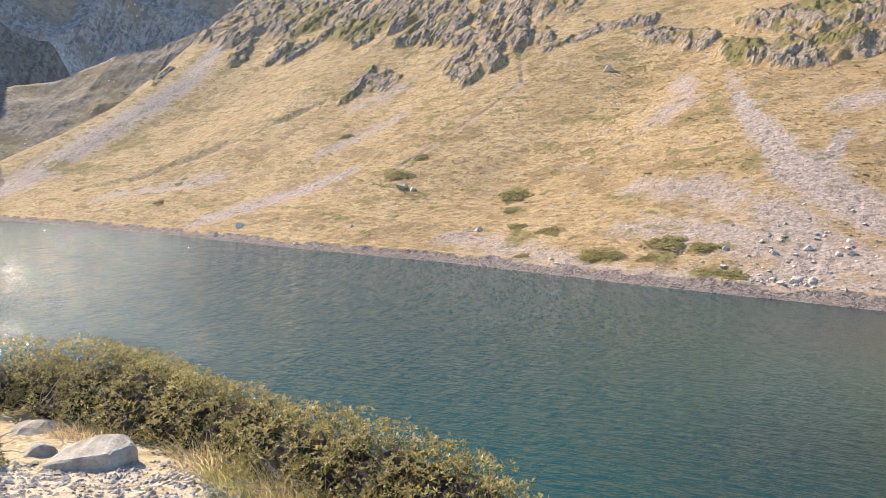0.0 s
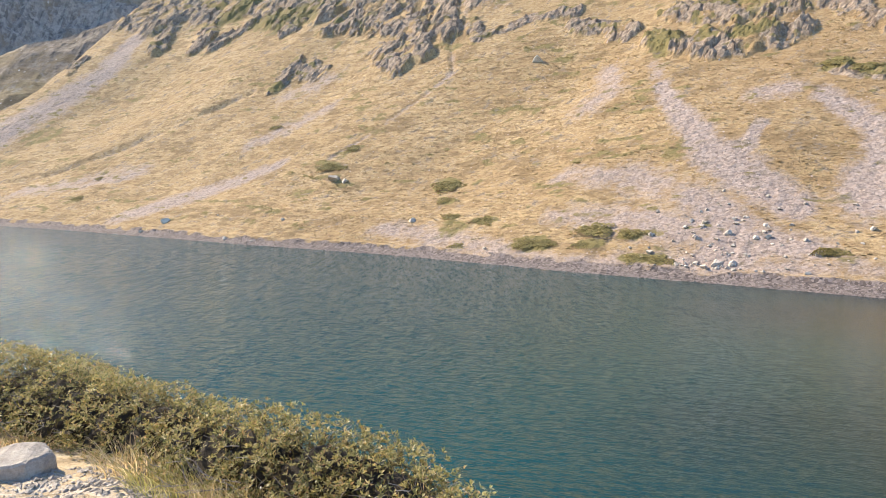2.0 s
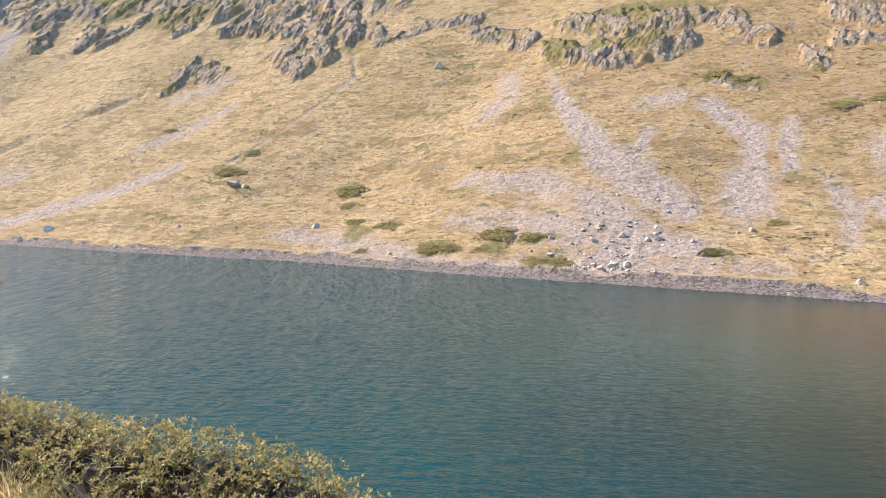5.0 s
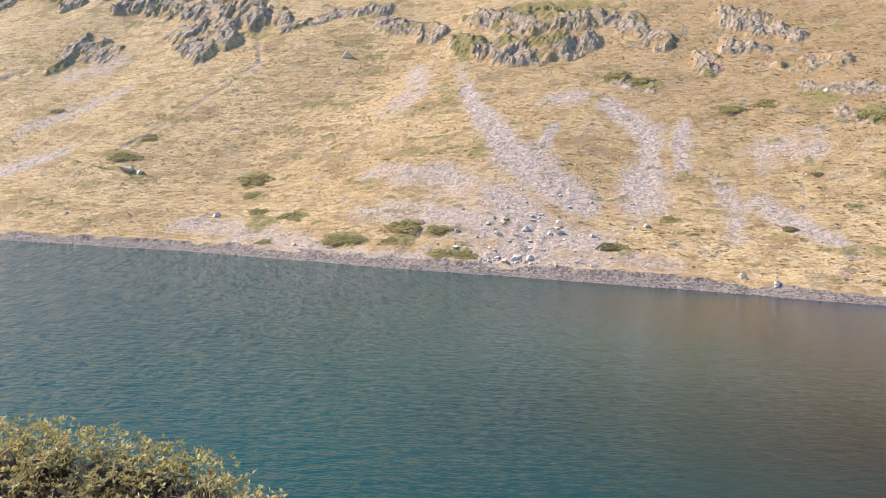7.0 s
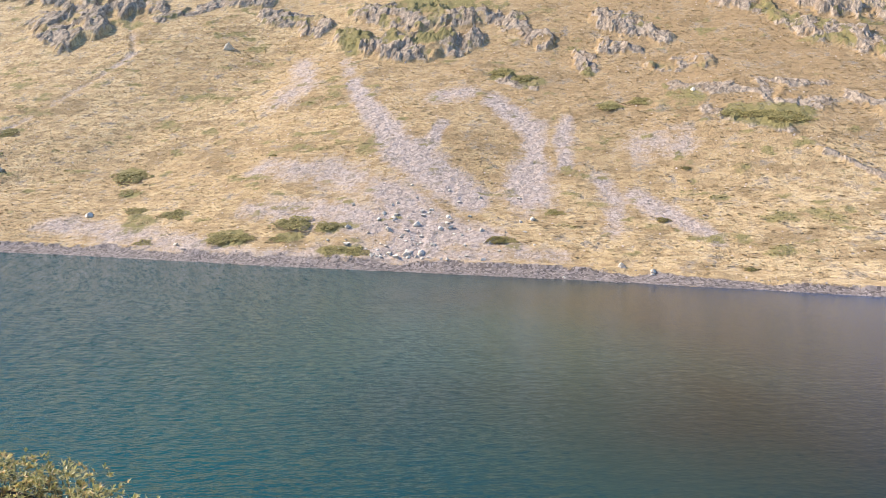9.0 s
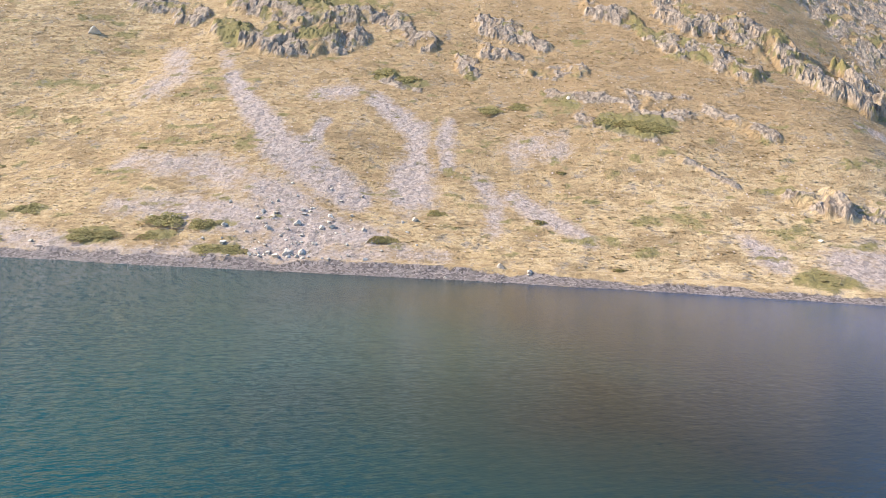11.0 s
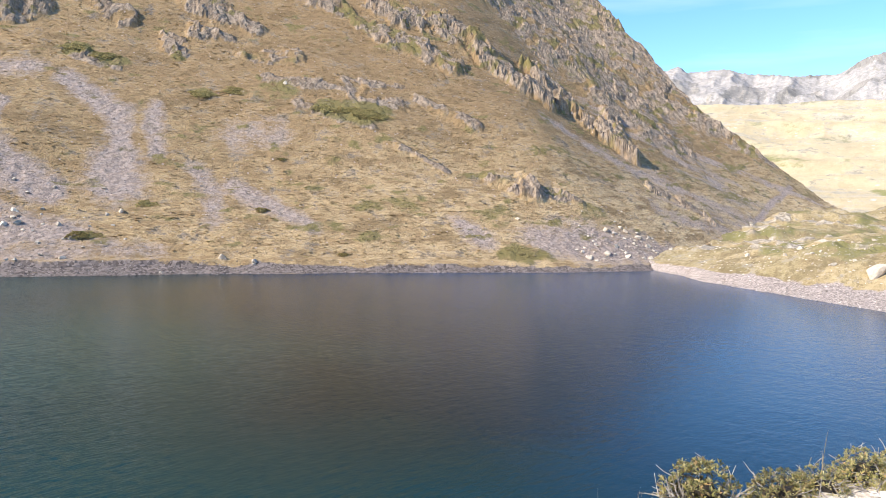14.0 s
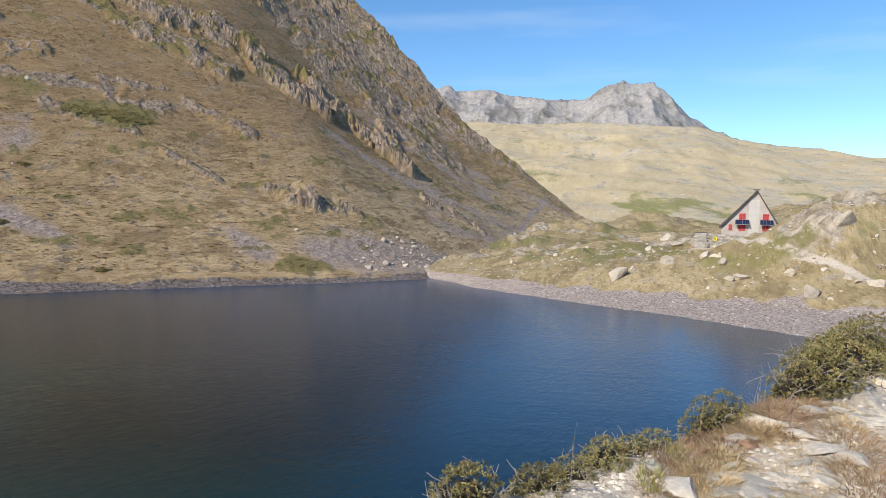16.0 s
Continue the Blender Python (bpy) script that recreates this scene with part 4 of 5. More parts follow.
STONE = np.array((1, 1, 0.6)) * np.array([(0.5, 0.1, 0), (-0.1, 0.5, 0.05), (-0.5, -0.1, 0), (0.1, -0.45, -0.05), (0.12, 0.05, 0.36), (-0.1, -0.1, 0.30), (0, 0, -0.3)])
STONE_FACES = np.array([(0, 1, 4), (1, 2, 5), (1, 5, 4), (2, 3, 5), (3, 0, 4), (3, 4, 5), (1, 0, 6), (2, 1, 6), (3, 2, 6), (0, 3, 6)])
TUFT = np.array([(0.5, 0, -0.2), (0.1, 0.45, -0.2), (-0.45, 0.2, -0.2), (-0.35, -0.4, -0.2), (0.25, -0.45, -0.2), (0.05, -0.1, 0.42)])
TUFT_FACES = np.array([(0, 1, 5), (1, 2, 5), (2, 3, 5), (3, 4, 5), (4, 0, 5)])
pick = np.random.RandomState(8)


def on_hill(count, chance, u0, u1, d0, d1):
    """Places on the hillside, kept by a chance for each point of its grid."""
    rows = np.where((hd[:, 0] > d0) & (hd[:, 0] < d1))[0]
    cols = np.where((hu[0] > u0) & (hu[0] < u1))[0]
    i, j = pick.choice(rows, count * 6), pick.choice(cols, count * 6)
    keep = pick.uniform(0, 1, count * 6) < chance[i, j]
    i, j = i[keep][:count], j[keep][:count]
    shift = pick.uniform(-0.2, 0.2, (len(i), 2))
    return np.stack([hx[i, j] + shift[:, 0], hy[i, j] + shift[:, 1], hz[i, j]], -1), i, j


stone_at, si, sj = on_hill(14000, np.clip(hill_cover[..., 0] * 1.2 - 0.35, 0, 1) * (hd > 4), -60, 440, 4, 110)
scatter("scree_stones", stone_at, 0.14 + 0.36 * pick.uniform(0, 1, len(stone_at)) ** 3, STONE, STONE_FACES, grey_stone, "loose grey-lilac stones on the slope", "scree")
bunch = (1 - np.clip(1.6 * hill_cover[..., 0] + 1.4 * hill_cover[..., 1] + hill_cover[..., 3], 0, 1)) * (0.35 + 0.65 * smooth(-0.6, 0.6, fractal(hu / 13, hd / 7, 141, 4))) * (hd > 5) * (hz > 1)
tuft_at, si, sj = on_hill(34000, bunch, -40, 470, 5, 105)
scatter("grass_tussocks", tuft_at + (0, 0, 0.05), 0.22 + 0.34 * pick.uniform(0, 1, len(tuft_at)) ** 3, TUFT * (1.7, 1.0, 0.17), TUFT_FACES, tussock_blade, "dry straw and russet grass tussocks all over the slope", "grass tussocks", heading=-0.695)
fan = np.exp(-(((hu - 270) / 10) ** 2 + ((hd - 6) / 8) ** 2)) + np.exp(-(((hu - 386) / 13) ** 2 + ((hd - 5) / 7) ** 2))
block_at, si, sj = on_hill(700, 0.5 * fan * (hd > 4), 235, 425, 4, 30)
scatter("fallen_blocks", block_at, 0.3 + 0.6 * pick.uniform(0, 1, len(block_at)) ** 2, STONE * (1.1, 1.1, 1.5), STONE_FACES, boulder_stone, "pale broken blocks at the foot of the slope", "rubble")
shore_at, si, sj = on_hill(16000, 0.9 * smooth(-0.6, 0.3, hd) * (1 - smooth(2.6, 4.4, hd / strand)), -60, 440, -0.6, 4.4)
scatter("shore_stones", shore_at - (0, 0, 0.03), 0.12 + 0.34 * pick.uniform(0, 1, len(shore_at)) ** 2, STONE, STONE_FACES, dark_shore_stone, "dark wet and grey stones along the waterline", "shore stones")


def shrub_mesh(seed, material):
    """A low dome of about one metre across, made of small leafy clumps with gaps."""
    r = np.random.RandomState(seed)
    n = 700
    a, q = r.uniform(0, 2 * np.pi, n), np.sqrt(r.uniform(0, 1, n))
    edge = 1 + 0.25 * np.sin(3 * a + seed) + 0.15 * np.sin(7 * a + 2 * seed)
    x, y = 0.5 * q * edge * np.cos(a), 0.5 * q * edge * np.sin(a)
    z = 0.17 * np.sqrt(np.clip(1 - q * q, 0, 1)) * (0.7 + 0.6 * r.uniform(0, 1, n)) + 0.04 * value_noise(x * 9, y * 9, seed)
    size = r.uniform(0.03, 0.075, n)
    base = TUFT[None] * size[:, None, None] * (1 + 0.5 * r.uniform(-1, 1, (n, 6, 3)))
    verts = base + np.stack([x, y, z], -1)[:, None]
    index = TUFT_FACES[None] + (np.arange(n) * 6)[:, None, None]
    return triangles("juniper_shrub", verts.reshape(-1, 3), index.reshape(-1, 3), material)


shrub_meshes = [shrub_mesh(n, shrub_leaf) for n in range(5)]
for n, (u, d, s) in enumerate(SHRUBS_a + SHRUBS_b):
    ob = new("juniper_shrub", shrub_meshes[n % 5])
    low = 0.36 if s > 3 else 1.1
    p = hill_at(u, d)
    tilt = Vector((0, 0, 1)).lerp(Vector((-AWAY[0], -AWAY[1], 1.4)).normalized(), 0.8).to_track_quat("Z", "Y")
    ob.matrix_basis = Matrix.Translation(p) @ tilt.to_matrix().to_4x4() @ Matrix.Diagonal((s * 1.15, s * 0.75, s * low, 1))
    tagged(ob, "low olive-green juniper shrub on the dry slope" if s > 3 else "small dark green shrub on the dry slope", "shrub", "shrubs on the hillside")

# boulders and stones of the meadow and its beach
MEADOW_ROCKS = [(114.0, -5.5, 3.7), (117.2, -13.9, 2.3), (117.4, -19.3, 2.5), (115.4, -20.3, 1.9), (113.2, -21.2, 1.7), (107.8, -21.4, 1.8), (107.6, -22.7, 1.9), (99.4, -30.1, 2.5), (106.0, -28.7, 1.4), (106.7, -29.9, 1.1), (104.5, -33.0, 1.2), (102.8, -35.2, 1.6), (101.8, -35.9, 1.2), (100.5, -37.8, 2.2), (111.7, -37.1, 3.4), (134.5, -12.5, 1.5), (118.9, -0.4, 1.3), (120.6, -3.2, 1.0), (116.1, -8.3, 1.1), (124.9, 2.5, 0.8), (134.1, -17.4, 2.2), (149.7, -17.8, 2.9), (132.2, -20.1, 2.4), (101.5, -28.2, 0.8), (97.5, -31.5, 1.0), (107.7, -25.8, 0.7), (105.6, -23.8, 0.7), (124.9, -18.1, 0.9)]
for n, (x, y, s) in enumerate(MEADOW_ROCKS):
    boulder(meadow_at(x, y), s, n + 2, "pale lichen-grey boulder in the dry meadow grass", "boulders of the meadow", tall=1.0, wide=1.1)
rng = random.Random(31)
for n in range(130):
    x, y = rng.uniform(96, 150), rng.uniform(-45, 14)
    w = 0.75 * (x - 124) - 0.66 * (y - 22)
    if w > 8:
        boulder(meadow_at(x, y), 0.25 + 0.9 * rng.random() ** 2, n, "small pale stone in the meadow grass", "stones of the meadow", rng.uniform(0, 6))
mi, mj = np.where((meadow_cover[..., 3] > 0.5) & (mw > -0.8) & (mw < mb * 1.3) & (ms > -14) & (ms < 75))
chosen = pick.choice(len(mi), min(12000, len(mi)), replace=False)
mi, mj = mi[chosen], mj[chosen]
beach_at = np.stack([mx[mi, mj], my[mi, mj], mz[mi, mj]], -1) + pick.uniform(-0.22, 0.22, (len(mi), 3)) * (1, 1, 0)
gi, gj = np.where((mw - mb > 0) & (mx < 190) & (my > -60) & (my < 30) & (fractal(mx / 6, my / 6, 171, 3) > 0.0))
some = pick.choice(len(gi), 1500, replace=False)
turf_at = np.stack([mx[gi[some], gj[some]], my[gi[some], gj[some]], mz[gi[some], gj[some]]], -1)
scatter("turf_stones", turf_at, 0.16 + 0.42 * pick.uniform(0, 1, len(turf_at)) ** 3, STONE * (1.2, 1.0, 1.2), STONE_FACES, boulder_stone, "small pale stones strewn over the meadow", "stones")
scatter("beach_stones", beach_at, 0.14 + 0.34 * pick.uniform(0, 1, len(mi)) ** 2, STONE, STONE_FACES, shore_stone, "grey and purple-brown pebbles of the beach", "beach stones")


# ---- the mountain hut ----
def box(bm, a0, a1, c0, c1, b0, b1):
    """A block in the hut's own axes: along the front, back from it, up."""
    v = [bm.verts.new((a, c, b)) for b in (b0, b1) for a, c in ((a0, c0), (a1, c0), (a1, c1), (a0, c1))]
    for f in ((0, 3, 2, 1), (4, 5, 6, 7), (0, 1, 5, 4), (1, 2, 6, 5), (2, 3, 7, 6), (3, 0, 4, 7)):
        bm.faces.new([v[k] for k in f])


def prism(bm, outline, c0, c1):
    front, back = [bm.verts.new((a, c0, b)) for a, b in outline], [bm.verts.new((a, c1, b)) for a, b in outline]
    bm.faces.new(front)
    bm.faces.new(back[::-1])
    for k in range(len(outline)):
        bm.faces.new((front[k - 1], back[k - 1], back[k], front[k]))


hut_wall = plain("pale_render", (0.40, 0.345, 0.32), (0.53, 0.465, 0.435), 0.8, 0.9, 0.3, 0.02)
slate = plain("dark_slate", (0.05, 0.045, 0.045), (0.12, 0.11, 0.11), 3.0, 0.7, 0.4, 0.03, (1, 1, 4))
red_paint = plain("red_shutter_paint", (0.40, 0.035, 0.04), (0.52, 0.06, 0.06), 3.0, 0.55, 0.1, 0.01)
panel_glass = plain("solar_cell", (0.015, 0.02, 0.05), (0.03, 0.045, 0.09), 3.0, 0.15, 0.02, 0.01)
grey_metal = plain("grey_metal_frame", (0.35, 0.35, 0.37), (0.5, 0.5, 0.52), 4.0, 0.4, 0.05, 0.01, metal=0.6)
yellow_paint = plain("yellow_sign_paint", (0.75, 0.60, 0.02), (0.85, 0.70, 0.04), 3.0, 0.5, 0.05, 0.01)
wall_stone = plain("dry_wall_stone", (0.26, 0.23, 0.20), (0.50, 0.46, 0.41), 1.2, 0.9, 0.5, 0.05, vary=0.3)

hut = tagged(new("mountain_hut"), "pale rendered mountain hut with steep slate roof and red shutters", "hut")
HUT = pose(128.6, -23.7, 10.3, 0, 0, -101.5) @ Matrix.Diagonal((0.85, 0.85, 0.85, 1))       # the front's lower left corner
hut.matrix_basis = HUT
bm = bmesh.new()
prism(bm, [(0, -3.5), (10.1, -3.5), (10.1, 2.2), (6.4, 8.5), (0, 1.45)], 0, 9)
part("wall", bm, hut_wall, hut, "pale pinkish rendered wall")
bm = bmesh.new()
box(bm, 4.95, 6.9, -0.03, 0.0, -0.4, 7.0)
part("wall_patch", bm, plain("white_render", (0.48, 0.445, 0.415), (0.60, 0.56, 0.53), 0.8, 0.9, 0.3, 0.02), hut, "whiter strip of newer render")
for name, outline in (("roof", [(-0.35, 1.12), (6.4, 8.56), (6.4, 8.86), (-0.55, 1.32)]), ("roof", [(6.4, 8.56), (10.45, 1.70), (10.7, 1.85), (6.4, 8.86)])):
    bm = bmesh.new()
    prism(bm, outline, -0.45, 9.4)
    part(name, bm, slate, hut, "steep dark slate roof slope")
for k in range(9):
    bm = bmesh.new()
    t = k / 9
    prism(bm, [(6.4 - 6.9 * t - 0.02, 8.87 - 7.5 * t), (6.4 - 6.9 * (t + 0.1), 8.87 - 7.5 * (t + 0.1)), (6.4 - 6.9 * (t + 0.1) - 0.02, 8.94 - 7.5 * (t + 0.1)), (6.4 - 6.9 * t - 0.02, 8.92 - 7.5 * t)], -0.5, 9.45)
    part("slate_course", bm, slate, hut)
bm = bmesh.new()
box(bm, 5.9, 6.9, 3.0, 3.9, 8.2, 9.1)
part("chimney", bm, wall_stone, hut)
bm = bmesh.new()
box(bm, 5.75, 7.05, 2.9, 4.0, 9.1, 9.22)
part("chimney_cap", bm, slate, hut)
for a0, a1, b0, b1 in ((3.25, 4.42, 3.0, 4.2), (3.2, 4.42, 0.75, 1.95), (1.35, 2.0, 0.85, 1.95), (7.58, 8.65, 3.0, 4.15), (7.58, 8.68, 0.75, 1.95)):
    window = tagged(new("window"), "closed window behind red wooden shutters")
    window.parent = hut
    bm = bmesh.new()
    for q in ((a0 - 0.09, a0, b0 - 0.09, b1 + 0.09), (a1, a1 + 0.09, b0 - 0.09, b1 + 0.09), (a0, a1, b1, b1 + 0.09), (a0, a1, b0 - 0.09, b0)):
        box(bm, q[0], q[1], -0.05, 0.0, q[2], q[3])
    part("frame", bm, plain("window_trim", (0.5, 0.3, 0.28), (0.6, 0.4, 0.36), 3.0), window)
    mid = (a0 + a1) / 2
    for s0, s1 in ((a0, mid - 0.015), (mid + 0.015, a1)):
        bm = bmesh.new()
        boards = max(2, round((s1 - s0) / 0.14))
        for k in range(boards):
            w = (s1 - s0) / boards
            box(bm, s0 + k * w, s0 + (k + 1) * w - 0.012, -0.075, -0.02, b0, b1)
        box(bm, s0, s1, -0.10, -0.075, b0 + 0.15, b0 + 0.23)
        box(bm, s0, s1, -0.10, -0.075, b1 - 0.23, b1 - 0.15)
        part("shutter", bm, red_paint, window, "red wooden shutter")
for a0, a1 in ((2.55, 5.1), (7.1, 9.5)):
    panel = tagged(new("solar_panel"), "tilted dark blue solar panel on a metal bracket")
    panel.parent = hut
    for k in range(4):
        w = (a1 - a0) / 4
        bm = bmesh.new()
        prism(bm, [(a0 + k * w + 0.03, 0), (a0 + (k + 1) * w - 0.03, 0), (a0 + (k + 1) * w - 0.03, 0.04), (a0 + k * w + 0.03, 0.04)], 0.03, 1.25)
        for v in bm.verts:
            lift, c = v.co.z, v.co.y
            v.co.y, v.co.z = -1.0 + 0.75 * c - 0.6 * lift, 2.02 + 0.72 * c + lift
        part("cell", bm, panel_glass, panel)
    bm = bmesh.new()
    for q0, q1 in ((a0, a0 + 0.06), (a1 - 0.06, a1), ((a0 + a1) / 2 - 0.03, (a0 + a1) / 2 + 0.03)):
        prism(bm, [(q0, 0), (q1, 0), (q1, 0.05), (q0, 0.05)], 0, 1.3)
    for v in bm.verts:
        lift, c = v.co.z, v.co.y
        v.co.y, v.co.z = -1.0 + 0.75 * c, 1.98 + 0.72 * c + lift
    box(bm, a0, a1, -1.03, -0.98, 1.95, 2.03)
    box(bm, a0, a0 + 0.06, -1.0, 0.0, 1.9, 1.96)
    box(bm, a1 - 0.06, a1, -1.0, 0.0, 1.9, 1.96)
    part("bracket", bm, grey_metal, panel)

# dry-stone terrace wall in front of the hut, with its yellow sign, and the stone shed beside it
rng = random.Random(4)
terrace = tagged(new("terrace_wall"), "low dry-stone terrace wall of pale blocks before the hut", "stone wall")
terrace.matrix_basis = HUT
stone_blocks = []
for k in range(6):
    bm = bmesh.new()
    bmesh.ops.create_cube(bm, size=1.0)
    bmesh.ops.bevel(bm, geom=bm.edges[:], offset=0.1, segments=1, affect="EDGES")
    for v in bm.verts:
        v.co += Vector((rng.uniform(-0.06, 0.06), rng.uniform(-0.06, 0.06), rng.uniform(-0.06, 0.06)))
    me = bpy.data.meshes.new("stone")
    bm.to_mesh(me)
    bm.free()
    me.materials.append(wall_stone)
    stone_blocks.append(me)


def stone_course(parent, a0, a1, c, b0, rows, depth=0.5):
    """A wall of single blocks, course on course."""
    for row in range(rows):
        a = a0 - rng.uniform(0, 0.3)
        while a < a1:
            w = rng.uniform(0.35, 0.8)
            ob = new("stone", stone_blocks[rng.randrange(6)])
            ob.parent = parent
            ob.matrix_basis = Matrix.LocRotScale((a + w / 2, c + rng.uniform(-0.04, 0.04), b0 + 0.3 * row + 0.15), Euler((0, rng.uniform(-0.05, 0.05), 0)), (w * 1.02, depth, 0.31))
            a += w


stone_course(terrace, -2.6, 9.5, -2.2, -3.4, 11)
shed = tagged(new("stone_shed"), "small dark stone shed built against the terrace", "shed")
shed.matrix_basis = HUT
bm = bmesh.new()
box(bm, -4.9, -2.75, -2.6, 0.3, -4.0, 0.1)
part("wall", bm, wall_stone, shed)
bm = bmesh.new()
box(bm, -5.05, -2.6, -2.75, 0.45, 0.1, 0.25)
part("roof", bm, slate, shed)
stone_course(shed, -4.9, -2.9, -2.68, -3.8, 13, 0.18)
sign = tagged(new("signboard"), "small yellow waymark signboard on the terrace wall", "sign")
sign.matrix_basis = HUT
bm = bmesh.new()
box(bm, -1.5, -0.7, -2.62, -2.57, -1.35, -0.6)
part("board", bm, yellow_paint, sign)
bm = bmesh.new()
for k in range(3):
    box(bm, -1.4, -0.85, -2.63, -2.62, -1.2 + 0.2 * k, -1.12 + 0.2 * k)
part("lettering", bm, slate, sign, "unreadable dark lines")
bm = bmesh.new()
box(bm, -1.13, -1.07, -2.57, -2.5, -2.6, -0.6)
part("post", bm, twig_bark, sign)


# ---- the bank under the viewer ----
BRINK = [(-40, 40), (-12, 14), (-4.6, 8.1), (-2.7, 6.9), (-1.3, 5.7), (-0.2, 5.0), (0.45, 4.1), (0.85, 3.1), (1.7, 1.9), (3.1, 1.15), (4.25, 0.8), (4.95, 0.2), (5.5, -0.4), (6.0, -0.95), (6.75, -1.4), (8.0, -2.3), (11, -4.6), (34, -20), (70, -50)]


def past_brink(x, y):
    """Metres past the edge of the bank towards the lake (inland: minus)."""
    best, side = np.full(x.shape, 1e9), np.zeros(x.shape)
    for (x0, y0), (x1, y1) in zip(BRINK, BRINK[1:]):
        lx, ly = x1 - x0, y1 - y0
        t = np.clip(((x - x0) * lx + (y - y0) * ly) / (lx * lx + ly * ly), 0, 1)
        ox, oy = x - x0 - t * lx, y - y0 - t * ly
        away = np.hypot(ox, oy)
        closer = away < best - 1e-6
        best = np.where(closer, away, best)
        side = np.where(closer, np.sign(lx * oy - ly * ox), side)
    return best * side


def bank_height(x, y):
    s = past_brink(x, y)
    z = 10.4 - 0.06 * np.clip(y - 1, 0, 12) + 0.03 * fractal(x / 0.9, y / 0.9, 61, 3) + 0.015 * fractal(x / 0.12, y / 0.12, 62, 2)
    z = z - 0.85 * np.maximum(s, 0) - 0.15 * smooth(-0.3, 0.5, s) + 0.38 * np.maximum(-s - 7, 0)
    z = z + 0.13 * smooth(4.6, 6.4, x) * (1 - smooth(0.5, 2.0, y))          # the path climbs a little
    return np.maximum(z, -6.0)


bx, by = np.meshgrid(steps((-90, -10, 2.5), (-10, -5.5, 0.3), (-5.5, 1.2, 0.08), (1.2, 3.6, 0.2), (3.6, 9.5, 0.055), (9.5, 14, 0.3), (14, 75, 2.5)), steps((-90, -8, 2.5), (-8, -4, 0.25), (-4, 1.6, 0.055), (1.6, 3.6, 0.16), (3.6, 9, 0.08), (9, 16, 0.4), (16, 45, 2.5)))
bz = bank_height(bx, by)
bank_cover = np.zeros((*bx.shape, 4))


def bare(x, y, rx, ry, strength=1.0):
    """Bare gravel and trodden earth."""
    body = np.clip(1.25 - np.hypot((bx - x) / rx, (by - y) / ry) + 0.3 * fractal(bx / 0.3, by / 0.3, 64, 3), 0, 1)
    bank_cover[..., 0] = np.maximum(bank_cover[..., 0], strength * smooth(0, 0.6, body))


bare(-2.0, 4.6, 1.1, 0.55, 0.35)
bare(0.0, 0.0, 3.5, 1.6, 0.5)
bare(5.0, 0.0, 0.7, 0.45)
bare(5.6, -1.5, 1.2, 0.6, 0.9)
bare(7.3, -2.4, 1.4, 0.45)
bank = tagged(sheet("bank", bx, by, bz, bx, by, bank_cover, bank_ground), "stony bank with a footpath and dry grass above the lake", "bank", kind="structure")


def bank_z(x, y):
    return float(bank_height(np.array([x], float), np.array([y], float))[0])


def leaf_cloud(name, places, axes, count, length, width, material, parent, seed, open_angle=(25, 75)):
    """Rosettes of folded leaves, one at each place round its axis."""
    r = np.random.RandomState(seed)
    n = len(places) * count
    at, ax = np.repeat(places, count, 0), np.repeat(axes, count, 0)
    around = r.normal(size=(n, 3))
    around -= ax * (around * ax).sum(1, keepdims=True)
    around /= np.linalg.norm(around, axis=1, keepdims=True)
    tip = np.radians(r.uniform(*open_angle, n))[:, None]
    way = ax * np.cos(tip) + around * np.sin(tip)
    side = np.cross(way, ax)
    side /= np.linalg.norm(side, axis=1, keepdims=True) + 1e-9
    fold = np.cross(side, way)
    L, W = (length * r.uniform(0.7, 1.25, n))[:, None], (width * r.uniform(0.8, 1.2, n))[:, None]
    base = at + 0.15 * L * way
    v = np.stack([base, base + 0.45 * L * way + 0.5 * W * side + 0.25 * W * fold, base + 0.5 * L * way, base + 0.45 * L * way - 0.5 * W * side + 0.25 * W * fold, base + L * way - 0.12 * L * ax], 1)
    f = np.array([(0, 1, 2), (0, 2, 3), (1, 4, 2), (2, 4, 3)])
    me = triangles(name, v.reshape(-1, 3), (f[None] + (np.arange(n) * 5)[:, None, None]).reshape(-1, 3), material)
    ob = new(name, me)
    ob.parent = parent
    return ob


def twig(bm, points, r0, r1):
    """A thin tapering limb through the points."""
    rings = []
    for k, p in enumerate(points):
        ahead = (points[min(k + 1, len(points) - 1)] - points[max(k - 1, 0)]).normalized()
        side = ahead.cross(Vector((0.3, 0.2, 1))).normalized()
        other, r = ahead.cross(side), r0 + (r1 - r0) * k / (len(points) - 1)
        rings.append([bm.verts.new(p + side * r * math.cos(a) + other * r * math.sin(a)) for a in (0, 1.26, 2.51, 3.77, 5.03)])
    for p, q in zip(rings, rings[1:]):
        for k in range(5):
            bm.faces.new((p[k - 1], p[k], q[k], q[k - 1]))


